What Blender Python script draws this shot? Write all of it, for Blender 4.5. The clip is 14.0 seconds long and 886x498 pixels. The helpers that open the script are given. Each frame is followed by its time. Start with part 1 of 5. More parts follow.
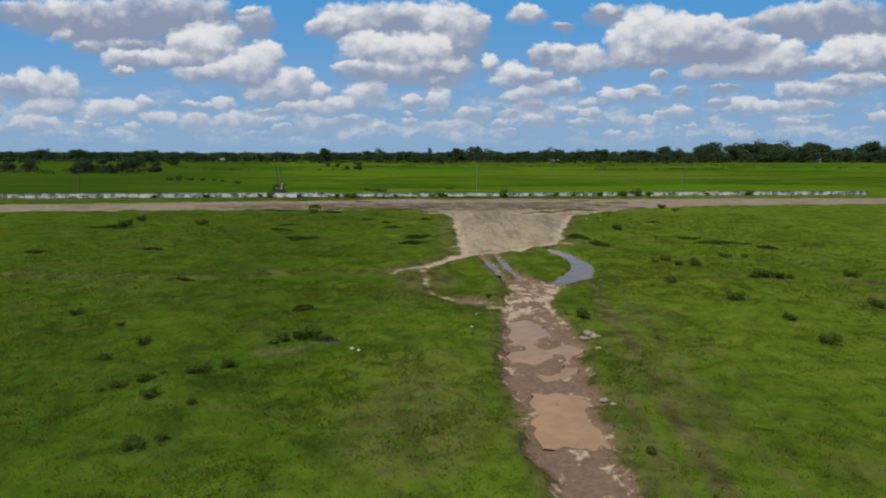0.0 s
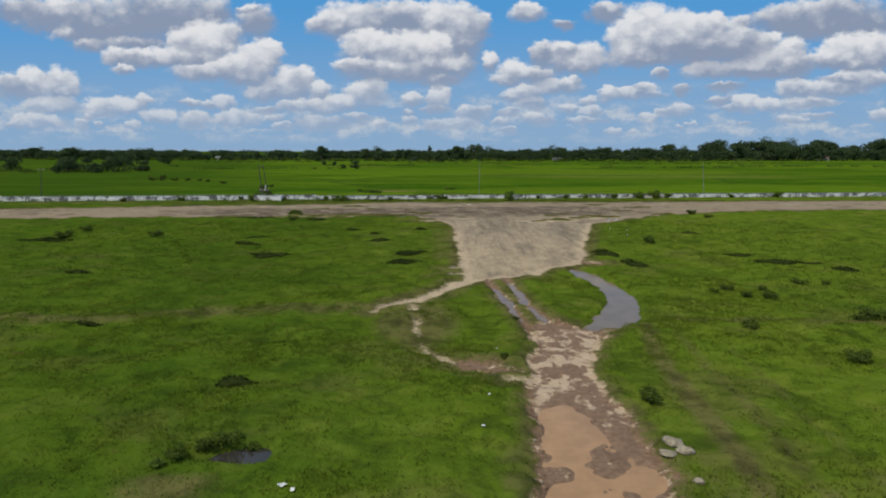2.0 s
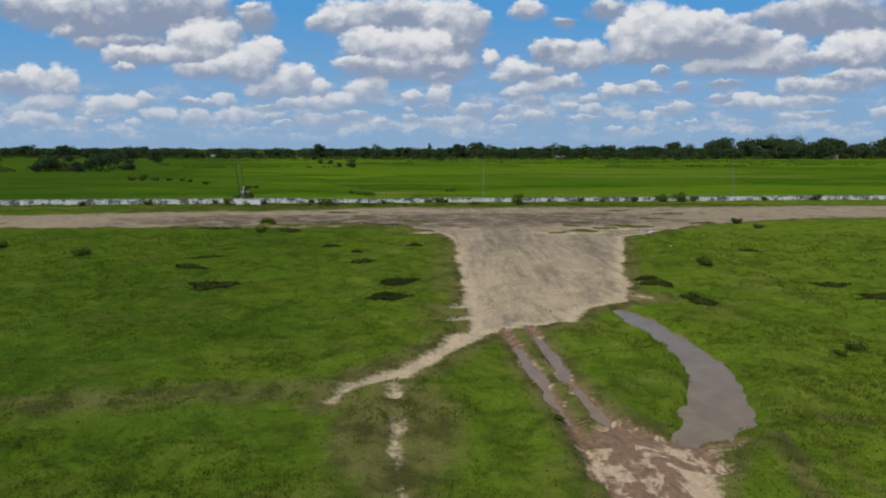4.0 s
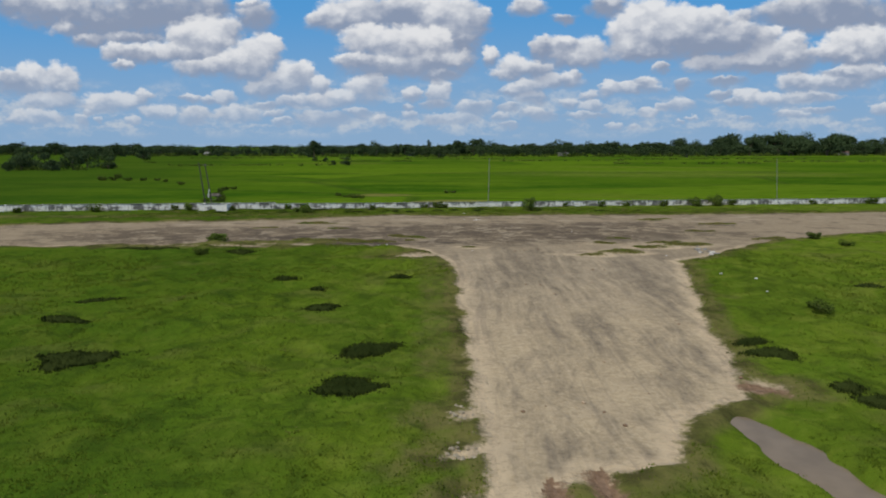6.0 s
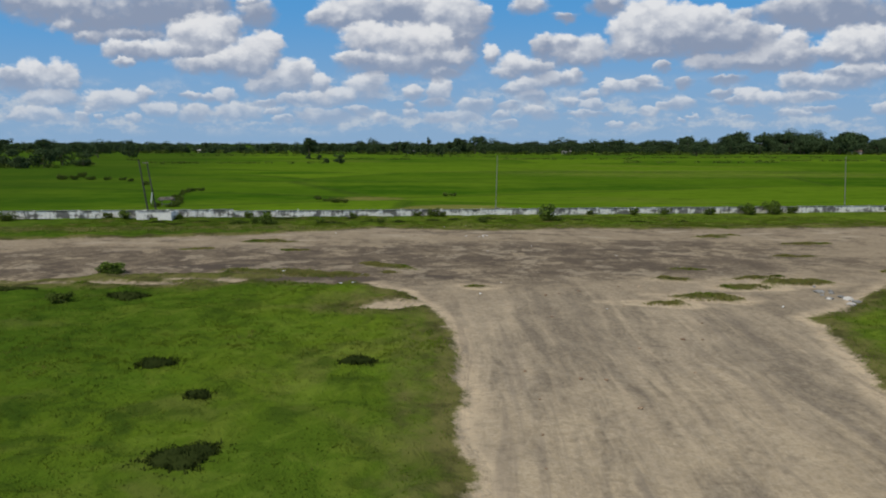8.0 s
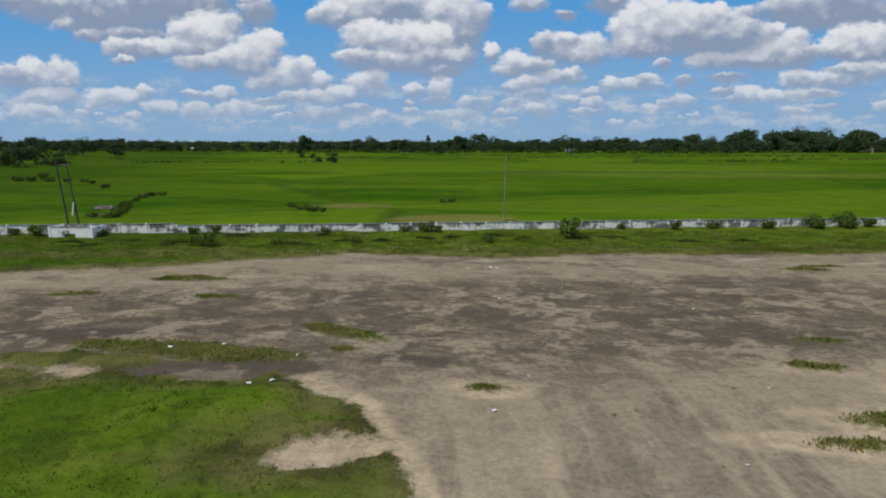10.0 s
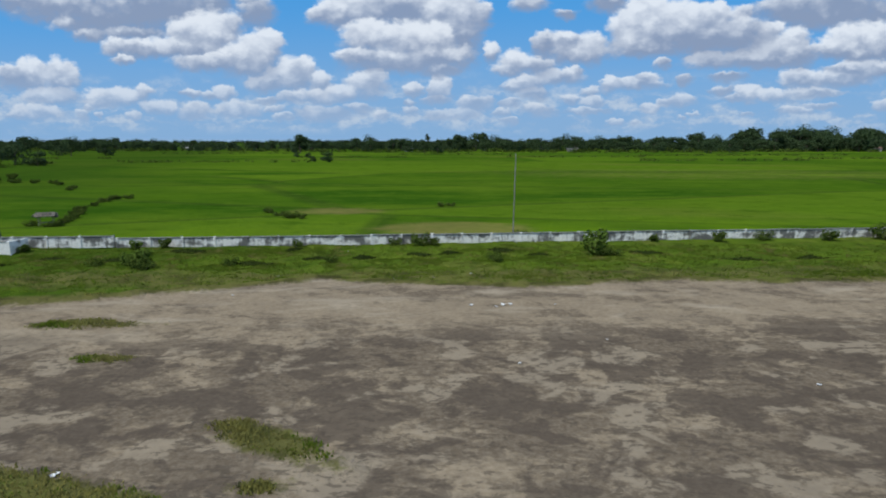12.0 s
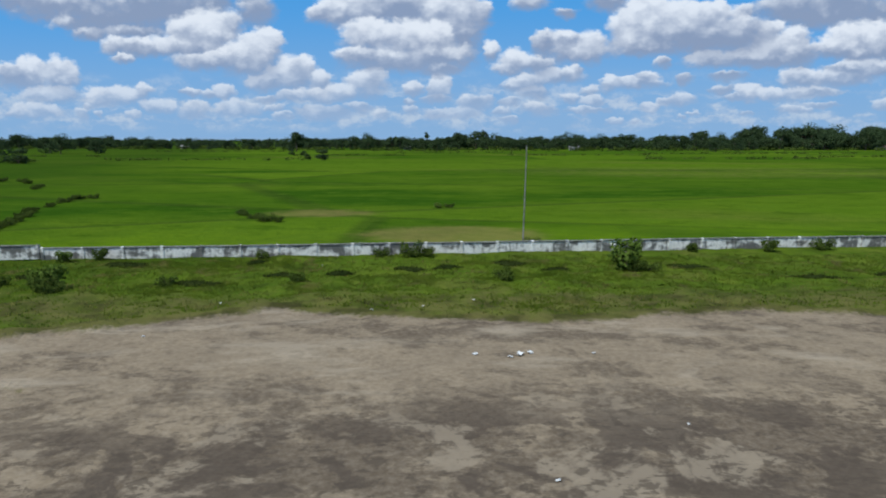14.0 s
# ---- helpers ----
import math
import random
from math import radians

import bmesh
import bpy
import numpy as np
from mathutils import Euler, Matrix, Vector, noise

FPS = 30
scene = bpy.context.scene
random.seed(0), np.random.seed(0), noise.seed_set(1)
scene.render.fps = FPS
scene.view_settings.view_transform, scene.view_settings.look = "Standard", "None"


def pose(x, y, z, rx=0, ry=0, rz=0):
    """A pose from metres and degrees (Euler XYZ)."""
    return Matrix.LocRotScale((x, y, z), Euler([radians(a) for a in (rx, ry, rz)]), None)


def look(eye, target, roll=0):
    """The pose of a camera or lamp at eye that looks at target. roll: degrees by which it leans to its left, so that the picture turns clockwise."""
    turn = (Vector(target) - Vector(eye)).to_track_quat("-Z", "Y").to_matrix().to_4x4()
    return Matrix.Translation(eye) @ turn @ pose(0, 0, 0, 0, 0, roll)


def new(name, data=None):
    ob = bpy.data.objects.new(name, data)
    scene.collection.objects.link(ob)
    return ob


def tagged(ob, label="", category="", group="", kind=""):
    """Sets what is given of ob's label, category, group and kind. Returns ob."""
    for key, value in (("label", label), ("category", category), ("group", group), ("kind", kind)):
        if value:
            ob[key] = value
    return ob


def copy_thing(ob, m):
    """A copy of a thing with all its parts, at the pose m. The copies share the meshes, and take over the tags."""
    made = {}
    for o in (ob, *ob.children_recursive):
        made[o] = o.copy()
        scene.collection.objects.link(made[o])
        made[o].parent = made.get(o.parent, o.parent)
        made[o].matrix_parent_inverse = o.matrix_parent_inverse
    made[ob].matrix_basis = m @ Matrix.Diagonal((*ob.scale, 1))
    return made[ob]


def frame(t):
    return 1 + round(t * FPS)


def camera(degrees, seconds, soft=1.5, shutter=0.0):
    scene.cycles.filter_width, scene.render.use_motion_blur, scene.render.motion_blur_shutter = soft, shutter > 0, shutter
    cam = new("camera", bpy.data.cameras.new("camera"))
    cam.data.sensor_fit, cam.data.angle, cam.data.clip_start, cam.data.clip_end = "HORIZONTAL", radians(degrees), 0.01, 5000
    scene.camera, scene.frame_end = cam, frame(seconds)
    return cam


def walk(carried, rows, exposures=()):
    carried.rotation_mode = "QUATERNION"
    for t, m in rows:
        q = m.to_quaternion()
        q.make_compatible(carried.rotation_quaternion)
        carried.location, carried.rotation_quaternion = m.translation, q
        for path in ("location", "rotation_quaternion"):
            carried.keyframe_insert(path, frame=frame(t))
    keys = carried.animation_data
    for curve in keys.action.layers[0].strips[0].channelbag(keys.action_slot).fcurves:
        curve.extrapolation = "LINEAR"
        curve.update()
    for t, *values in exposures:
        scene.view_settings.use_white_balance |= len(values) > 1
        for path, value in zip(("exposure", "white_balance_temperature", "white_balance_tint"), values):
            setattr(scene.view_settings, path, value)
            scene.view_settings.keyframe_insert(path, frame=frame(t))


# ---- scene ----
cam = camera(73.1, 14.0, soft=2.0)
PATH = [
    (0.0, pose(0.00, 0.00, 11.00, 80.81, 0, 0.00) @ pose(0, 0, 0, 0, 0, 0.12)),
    (0.5, pose(0.05, 3.19, 11.02, 80.77, 0, 0.02) @ pose(0, 0, 0, 0, 0, 0.10)),
    (1.0, pose(0.10, 6.48, 11.03, 80.72, 0, 0.03) @ pose(0, 0, 0, 0, 0, 0.09)),
    (1.5, pose(0.15, 9.98, 11.03, 80.67, 0, 0.04) @ pose(0, 0, 0, 0, 0, 0.08)),
    (2.0, pose(0.21, 13.74, 11.02, 80.62, 0, 0.03) @ pose(0, 0, 0, 0, 0, 0.09)),
    (2.5, pose(0.25, 17.63, 11.00, 80.56, 0, 0.03) @ pose(0, 0, 0, 0, 0, 0.10)),
    (3.0, pose(0.28, 21.49, 10.97, 80.52, 0, 0.03) @ pose(0, 0, 0, 0, 0, 0.11)),
    (3.5, pose(0.30, 25.22, 10.95, 80.48, 0, 0.05) @ pose(0, 0, 0, 0, 0, 0.10)),
    (4.0, pose(0.32, 28.94, 10.93, 80.44, 0, 0.07) @ pose(0, 0, 0, 0, 0, 0.08)),
    (4.5, pose(0.35, 32.88, 10.91, 80.39, 0, 0.09) @ pose(0, 0, 0, 0, 0, 0.05)),
    (5.0, pose(0.41, 37.17, 10.88, 80.32, 0, 0.10) @ pose(0, 0, 0, 0, 0, 0.02)),
    (5.5, pose(0.48, 41.77, 10.84, 80.24, 0, 0.10) @ pose(0, 0, 0, 0, 0, -0.01)),
    (6.0, pose(0.54, 46.58, 10.78, 80.16, 0, 0.08) @ pose(0, 0, 0, 0, 0, -0.01)),
    (6.5, pose(0.59, 51.51, 10.69, 80.09, 0, 0.07) @ pose(0, 0, 0, 0, 0, 0.03)),
    (7.0, pose(0.65, 56.50, 10.57, 80.03, 0, 0.06) @ pose(0, 0, 0, 0, 0, 0.08)),
    (7.5, pose(0.76, 61.50, 10.40, 80.00, 0, 0.08) @ pose(0, 0, 0, 0, 0, 0.13)),
    (8.0, pose(0.97, 66.46, 10.20, 79.99, 0, 0.11) @ pose(0, 0, 0, 0, 0, 0.14)),
    (8.5, pose(1.20, 71.28, 10.02, 79.97, 0, 0.16) @ pose(0, 0, 0, 0, 0, 0.13)),
    (9.0, pose(1.39, 75.85, 9.93, 79.94, 0, 0.18) @ pose(0, 0, 0, 0, 0, 0.12)),
    (9.5, pose(1.49, 80.09, 9.99, 79.88, 0, 0.17) @ pose(0, 0, 0, 0, 0, 0.12)),
    (10.0, pose(1.52, 83.93, 10.09, 79.81, 0, 0.14) @ pose(0, 0, 0, 0, 0, 0.14)),
    (10.5, pose(1.55, 87.33, 10.15, 79.76, 0, 0.12) @ pose(0, 0, 0, 0, 0, 0.15)),
    (11.0, pose(1.62, 90.29, 10.07, 79.74, 0, 0.11) @ pose(0, 0, 0, 0, 0, 0.14)),
    (11.5, pose(1.70, 93.05, 9.89, 79.75, 0, 0.13) @ pose(0, 0, 0, 0, 0, 0.11)),
    (12.0, pose(1.76, 95.85, 9.66, 79.76, 0, 0.14) @ pose(0, 0, 0, 0, 0, 0.07)),
    (12.5, pose(1.87, 98.80, 9.44, 79.77, 0, 0.15) @ pose(0, 0, 0, 0, 0, 0.06)),
    (13.0, pose(2.02, 101.84, 9.26, 79.77, 0, 0.15) @ pose(0, 0, 0, 0, 0, 0.09)),
    (13.5, pose(2.06, 104.25, 9.06, 79.73, 0, 0.15) @ pose(0, 0, 0, 0, 0, 0.10)),
    (14.0, pose(2.04, 105.71, 8.92, 79.66, 0, 0.12) @ pose(0, 0, 0, 0, 0, 0.10)),
]
walk(cam, PATH, exposures=[(0.0, -0.24, 6500, 10), (8.0, -0.24, 6500, 10), (10.5, -0.24, 6250, 9), (11.5, -0.18, 6000, 8), (14.0, -0.13, 5900, 8)])

# ---------------------------------------------------------------- light
SUN_EL, SUN_AZ = 58.0, -128.0          # azimuth from +y towards +x, degrees
world = bpy.data.worlds.new("world")
scene.world = world
world.use_nodes = True
sun_data = bpy.data.lights.new("sun", "SUN")
sun_data.energy, sun_data.angle, sun_data.color = 4.2, radians(0.53), (1.0, 0.93, 0.79)
sun = new("sun", sun_data)
_sd = Vector((math.sin(radians(SUN_AZ)) * math.cos(radians(SUN_EL)), math.cos(radians(SUN_AZ)) * math.cos(radians(SUN_EL)), math.sin(radians(SUN_EL))))
sun.matrix_world = look(tuple(_sd * 400), (0, 0, 0))


# ---------------------------------------------------------------- node writing
class Tree:
    """Short forms for writing a node tree."""

    def __init__(self, tree):
        self.t = tree

    def node(self, kind):
        return self.t.nodes.new(kind)

    def put(self, socket, value):
        if isinstance(value, bpy.types.NodeSocket):
            self.t.links.new(value, socket)
        elif isinstance(value, tuple) and len(value) == 3 and socket.type == "RGBA":
            socket.default_value = (*value, 1)
        else:
            socket.default_value = value

    def math(self, op, a, b=0.0, c=0.0, clamp=False):
        n = self.node("ShaderNodeMath")
        n.operation, n.use_clamp = op, clamp
        for s, v in zip(n.inputs, (a, b, c)):
            self.put(s, v)
        return n.outputs[0]

    def vec(self, op, a, b=(0, 0, 0), c=(0, 0, 0)):
        n = self.node("ShaderNodeVectorMath")
        n.operation = op
        self.put(n.inputs[0], a)
        self.put(n.inputs[1], b)
        if op == "MULTIPLY_ADD":
            self.put(n.inputs[2], c)
        return n.outputs["Value"] if op in ("DOT_PRODUCT", "LENGTH") else n.outputs[0]

    def mix(self, f, a, b, mode="MIX"):
        n = self.node("ShaderNodeMix")
        n.data_type, n.blend_type = "RGBA", mode
        self.put(n.inputs[0], f)
        self.put(n.inputs[6], a)
        self.put(n.inputs[7], b)
        return n.outputs[2]

    def noise(self, v, scale, detail=3.0, rough=0.5, distort=0.0):
        n = self.node("ShaderNodeTexNoise")
        self.put(n.inputs["Vector"], v)
        n.inputs["Scale"].default_value, n.inputs["Detail"].default_value = scale, detail
        n.inputs["Roughness"].default_value, n.inputs["Distortion"].default_value = rough, distort
        return n.outputs[0]

    def step(self, v, a, b, lo=0.0, hi=1.0):
        n = self.node("ShaderNodeMapRange")
        n.interpolation_type = "SMOOTHSTEP"
        for s, x in zip(n.inputs, (v, a, b, lo, hi)):
            self.put(s, x)
        return n.outputs[0]

    def attr(self, name):
        n = self.node("ShaderNodeAttribute")
        n.attribute_name = name
        return n.outputs["Fac"]

    def where(self):
        return self.node("ShaderNodeNewGeometry").outputs["Position"]

    def scaled(self, v, s):
        return self.vec("MULTIPLY", v, s)

    def xyz(self, v):
        n = self.node("ShaderNodeSeparateXYZ")
        self.put(n.inputs[0], v)
        return n.outputs

    def join(self, x, y, z):
        n = self.node("ShaderNodeCombineXYZ")
        for s, v in zip(n.inputs, (x, y, z)):
            self.put(s, v)
        return n.outputs[0]

    def bump(self, height, strength=0.5, distance=0.05):
        n = self.node("ShaderNodeBump")
        n.inputs["Strength"].default_value, n.inputs["Distance"].default_value = strength, distance
        self.put(n.inputs["Height"], height)
        return n.outputs[0]


def material(name):
    m = bpy.data.materials.new(name)
    m.use_nodes = True
    t = Tree(m.node_tree)
    return m, t, m.node_tree.nodes["Principled BSDF"]


# ---------------------------------------------------------------- sky with fair-weather cumulus
def group_of(name, takes, gives):
    """An empty node group; its input sockets, and a function that fills its outputs."""
    tree = bpy.data.node_groups.new(name, "ShaderNodeTree")
    for title, kind in takes:
        tree.interface.new_socket(title, in_out="INPUT", socket_type="NodeSocket" + kind)
    for title, kind in gives:
        tree.interface.new_socket(title, in_out="OUTPUT", socket_type="NodeSocket" + kind)
    t = Tree(tree)
    ins, outs = t.node("NodeGroupInput"), t.node("NodeGroupOutput")
    return tree, t, ins.outputs, outs.inputs


def heap_group():
    """Adds one heap to a cloud: its reach, and how far up its own height each spot lies."""
    tree, t, i, o = group_of("heap", (("P", "Vector"), ("Scale", "Vector"), ("Shift", "Vector"), ("Shade", "Float"), ("Total", "Float"), ("Weights", "Float"), ("Crowns", "Float")),
                             (("Total", "Float"), ("Weights", "Float"), ("Crowns", "Float")))
    a = t.vec("MAXIMUM", t.vec("MULTIPLY_ADD", i[0], i[1], i[2]), (-99.0, 0.0, 0.0))
    d = t.vec("DOT_PRODUCT", a, a)
    w = t.math("POWER", t.math("MAXIMUM", t.math("MULTIPLY_ADD", d, -0.5, 1.0), 0.001), 6.0)
    up = t.math("SUBTRACT", t.vec("DOT_PRODUCT", a, (-0.16, 0.95, -0.75)), i[3])
    t.put(o[0], t.math("SMOOTH_MIN", i[4], d, 0.6))
    t.put(o[1], t.math("ADD", i[5], w))
    t.put(o[2], t.math("MULTIPLY_ADD", w, up, i[6]))
    return tree


def cover_group():
    """Lays one cloud over the sky behind it: lit crown, shaded base, crisp above and misty below."""
    tree, t, i, o = group_of("cover", (("Total", "Float"), ("Weights", "Float"), ("Crowns", "Float"), ("Rough", "Float"), ("Edge", "Float"), ("Far", "Float"), ("Dark", "Color"), ("Bright", "Color"), ("Behind", "Color")),
                             (("Seen", "Color"),))
    crown = t.math("DIVIDE", i[2], t.math("MAXIMUM", i[1], 1e-12))
    lit = t.step(t.math("ADD", i[3], crown), -0.82, 0.62)
    mist = t.step(crown, 0.15, -0.6)
    here = t.math("ADD", t.math("SUBTRACT", 1.15, i[0]), i[4])
    mask = t.step(here, t.math("MULTIPLY_ADD", mist, -0.5, -0.36), t.math("MULTIPLY_ADD", mist, 0.6, 0.46))
    t.put(o[0], t.mix(t.math("MULTIPLY", mask, t.math("MULTIPLY_ADD", i[5], -0.30, 0.97)), i[8], t.mix(lit, i[6], i[7])))
    return tree


def build_sky():
    t = Tree(world.node_tree)
    out = world.node_tree.nodes["World Output"]
    bg = world.node_tree.nodes["Background"]
    sky = t.node("ShaderNodeTexSky")
    sky.sky_type, sky.sun_disc, sky.sun_elevation, sky.sun_rotation = "NISHITA", False, radians(SUN_EL), radians(SUN_AZ)
    sky.altitude, sky.air_density, sky.dust_density, sky.ozone_density = 50.0, 1.0, 0.6, 2.2
    way = t.node("ShaderNodeTexCoord").outputs["Generated"]
    x, y, z = t.xyz(way)
    ahead = t.math("MAXIMUM", y, 0.08)
    u, v = t.math("DIVIDE", x, ahead), t.math("DIVIDE", z, ahead)
    clouds = []

    def cloud():
        """Begins a cloud; the later ones stand in front."""
        clouds.append([])

    def puff(cu, cv, half, top, under, shade):
        """One heap of it: middle and base, half width, height above and below the base, in thousandths, and its greyness in hundredths."""
        clouds[-1].append([cu / 1000, cv / 1000, half / 900, top / 950, under / 560, shade / 100])

    cloud()
    puff(-338, 49, 35, 14, 7, 15)
    puff(-407, 46, 25, 15, 7, 40)
    puff(-318, 51, 12, 9, 6, 10)
    cloud()
    puff(-139, 54, 20, 7, 6, 30)
    puff(-278, 50, 15, 6, 4, 30)
    puff(-261, 37, 17, 5, 4, 30)
    puff(-102, 42, 11, 7, 5, 10)
    puff(-199, 44, 40, 12, 7, 55)
    cloud()
    puff(-469, 54, 27, 12, 6, 5)
    puff(-512, 40, 11, 6, 4, 20)
    puff(-593, 43, 10, 7, 7, 20)
    puff(-561, 42, 6, 6, 4, 20)
    cloud()
    puff(-665, 46, 40, 12, 7, 10)
    puff(-700, 42, 15, 5, 4, 20)
    cloud()
    puff(-57, 62, 11, 5, 4, 20)
    puff(-57, 50, 11, 7, 6, 10)
    puff(-15, 66, 20, 6, 5, 30)
    puff(-10, 42, 25, 9, 6, 30)
    cloud()
    puff(278, 33, 12, 5, 4, 20)
    puff(311, 29, 10, 5, 3, 30)
    puff(392, 39, 7, 3, 2, 30)
    puff(409, 45, 8, 3, 2, 40)
    puff(107, 33, 15, 5, 4, 40)
    cloud()
    puff(570, 50, 25, 7, 5, 30)
    puff(712, 59, 17, 9, 6, 5)
    puff(496, 46, 10, 4, 3, 30)
    puff(609, 58, 30, 4, 3, 50)
    cloud()
    puff(45, 63, 27, 10, 10, 20)
    puff(35, 46, 20, 10, 7, 20)
    puff(64, 68, 12, 6, 5, 10)
    puff(106, 62, 17, 6, 5, 30)
    puff(143, 78, 22, 9, 7, 40)
    puff(154, 51, 25, 10, 7, 45)
    puff(92, 46, 10, 6, 4, 30)
    cloud()
    puff(242, 66, 17, 9, 6, 15)
    puff(237, 80, 15, 7, 5, 15)
    puff(207, 68, 15, 7, 5, 30)
    puff(233, 50, 30, 6, 4, 40)
    cloud()
    puff(381, 66, 20, 11, 7, 5)
    puff(358, 63, 15, 7, 5, 10)
    puff(337, 55, 16, 7, 5, 10)
    cloud()
    puff(456, 105, 25, 7, 6, 50)
    puff(448, 83, 17, 7, 5, 50)
    puff(388, 99, 12, 7, 6, 50)
    cloud()
    puff(-361, 75, 20, 13, 6, 10)
    puff(-415, 78, 17, 6, 5, 30)
    puff(-385, 75, 15, 7, 5, 20)
    cloud()
    puff(-559, 66, 30, 17, 7, 10)
    puff(-524, 68, 30, 17, 7, 5)
    puff(-489, 80, 14, 10, 9, 0)
    puff(-582, 56, 10, 7, 5, 20)
    cloud()
    puff(-642, 73, 42, 14, 8, 5)
    cloud()
    puff(493, 78, 20, 12, 9, 5)
    puff(533, 73, 39, 10, 7, 10)
    puff(592, 78, 44, 7, 5, 35)
    puff(469, 71, 20, 5, 4, 30)
    cloud()
    puff(295, 94, 22, 7, 6, 10)
    puff(329, 101, 18, 7, 7, 10)
    puff(268, 92, 15, 10, 8, 5)
    puff(315, 92, 34, 6, 5, 30)
    cloud()
    puff(-246, 102, 29, 28, 14, 10)
    puff(-226, 116, 17, 17, 12, 5)
    puff(-202, 94, 20, 17, 12, 10)
    puff(-291, 94, 30, 12, 10, 25)
    puff(-275, 103, 20, 14, 10, 20)
    cloud()
    puff(-128, 94, 30, 18, 14, 5)
    puff(-111, 105, 15, 11, 10, 0)
    puff(-168, 78, 30, 12, 9, 15)
    puff(-203, 73, 30, 11, 8, 25)
    puff(-250, 71, 22, 9, 7, 15)
    puff(-287, 66, 20, 5, 4, 30)
    cloud()
    puff(-51, 83, 16, 10, 8, 10)
    puff(-13, 83, 15, 21, 12, 5)
    puff(2, 87, 10, 13, 11, 5)
    cloud()
    puff(570, 102, 29, 12, 9, 10)
    puff(590, 97, 44, 12, 7, 15)
    puff(638, 102, 49, 9, 9, 20)
    puff(676, 118, 34, 12, 12, 5)
    puff(705, 116, 15, 9, 9, 10)
    puff(642, 113, 29, 9, 7, 15)
    cloud()
    puff(182, 102, 37, 12, 7, 10)
    puff(211, 111, 10, 9, 7, 10)
    puff(133, 94, 30, 10, 7, 20)
    puff(111, 87, 20, 7, 5, 40)
    cloud()
    puff(-688, 102, 44, 19, 12, 30)
    puff(-663, 109, 29, 21, 14, 5)
    puff(-623, 109, 25, 23, 17, 0)
    puff(-703, 104, 20, 17, 10, 30)
    puff(-610, 97, 17, 14, 7, 10)
    cloud()
    puff(135, 216, 24, 16, 8, 25)
    puff(260, 216, 29, 16, 10, 50)
    puff(191, 199, 19, 6, 5, 60)
    cloud()
    puff(76, 145, 13, 14, 12, 5)
    cloud()
    puff(-299, 204, 27, 21, 16, 45)
    puff(-308, 222, 19, 5, 5, 20)
    cloud()
    puff(-674, 218, 38, 18, 9, 45)
    puff(-617, 209, 67, 27, 14, 40)
    puff(-547, 193, 63, 41, 16, 70)
    puff(-478, 204, 68, 41, 18, 75)
    puff(-415, 204, 63, 36, 14, 70)
    puff(-367, 209, 29, 27, 11, 55)
    puff(-601, 184, 29, 16, 7, 10)
    puff(-564, 167, 29, 12, 7, 20)
    puff(-505, 170, 58, 12, 7, 35)
    cloud()
    puff(-379, 167, 53, 35, 14, 0)
    puff(-339, 186, 19, 16, 12, 5)
    puff(-413, 172, 29, 18, 12, 10)
    puff(-493, 144, 49, 14, 8, 20)
    puff(-526, 149, 24, 12, 7, 10)
    puff(-410, 146, 63, 19, 9, 20)
    puff(-519, 129, 17, 6, 5, 10)
    cloud()
    puff(-293, 149, 29, 26, 19, 0)
    puff(-318, 128, 44, 28, 15, 15)
    puff(-382, 125, 54, 14, 8, 20)
    puff(-273, 158, 12, 14, 12, 0)
    cloud()
    puff(-194, 197, 24, 16, 8, 10)
    puff(-174, 200, 29, 18, 9, 20)
    puff(-126, 200, 68, 32, 16, 30)
    puff(-68, 204, 53, 27, 18, 55)
    puff(-15, 191, 44, 41, 28, 15)
    puff(19, 200, 39, 32, 28, 10)
    puff(53, 200, 19, 18, 16, 20)
    puff(29, 167, 24, 23, 23, 45)
    cloud()
    puff(-117, 163, 44, 25, 16, 10)
    puff(-64, 158, 53, 28, 14, 5)
    puff(-15, 158, 29, 28, 14, 10)
    puff(-157, 135, 17, 8, 6, 5)
    puff(-137, 132, 34, 13, 7, 15)
    puff(-79, 125, 73, 19, 9, 40)
    puff(-20, 130, 59, 23, 12, 30)
    puff(-5, 113, 29, 9, 7, 50)
    puff(5, 132, 9, 14, 6, 30)
    cloud()
    puff(475, 204, 17, 11, 9, 20)
    puff(555, 204, 63, 25, 14, 50)
    puff(626, 213, 77, 27, 18, 55)
    puff(604, 195, 72, 18, 12, 65)
    puff(676, 200, 43, 27, 16, 65)
    cloud()
    puff(656, 158, 44, 26, 16, 5)
    puff(629, 146, 34, 19, 9, 10)
    puff(700, 158, 29, 26, 16, 10)
    puff(663, 139, 59, 9, 7, 40)
    cloud()
    puff(519, 172, 19, 14, 14, 5)
    puff(559, 163, 22, 16, 19, 5)
    puff(526, 144, 39, 21, 14, 15)
    puff(488, 132, 39, 14, 8, 15)
    puff(430, 128, 44, 12, 7, 20)
    puff(566, 139, 29, 19, 14, 20)
    puff(350, 125, 14, 8, 7, 15)
    puff(518, 128, 59, 9, 7, 50)
    cloud()
    puff(160, 158, 20, 14, 16, 5)
    puff(194, 158, 29, 14, 19, 10)
    puff(234, 149, 23, 21, 15, 5)
    puff(210, 139, 49, 14, 9, 15)
    puff(113, 123, 24, 19, 10, 5)
    puff(98, 116, 20, 9, 6, 5)
    puff(147, 121, 34, 14, 9, 15)
    cloud()
    puff(310, 172, 44, 41, 19, 0)
    puff(328, 200, 39, 30, 18, 0)
    puff(299, 195, 19, 23, 18, 0)
    puff(368, 181, 53, 37, 19, 10)
    puff(421, 191, 44, 23, 18, 10)
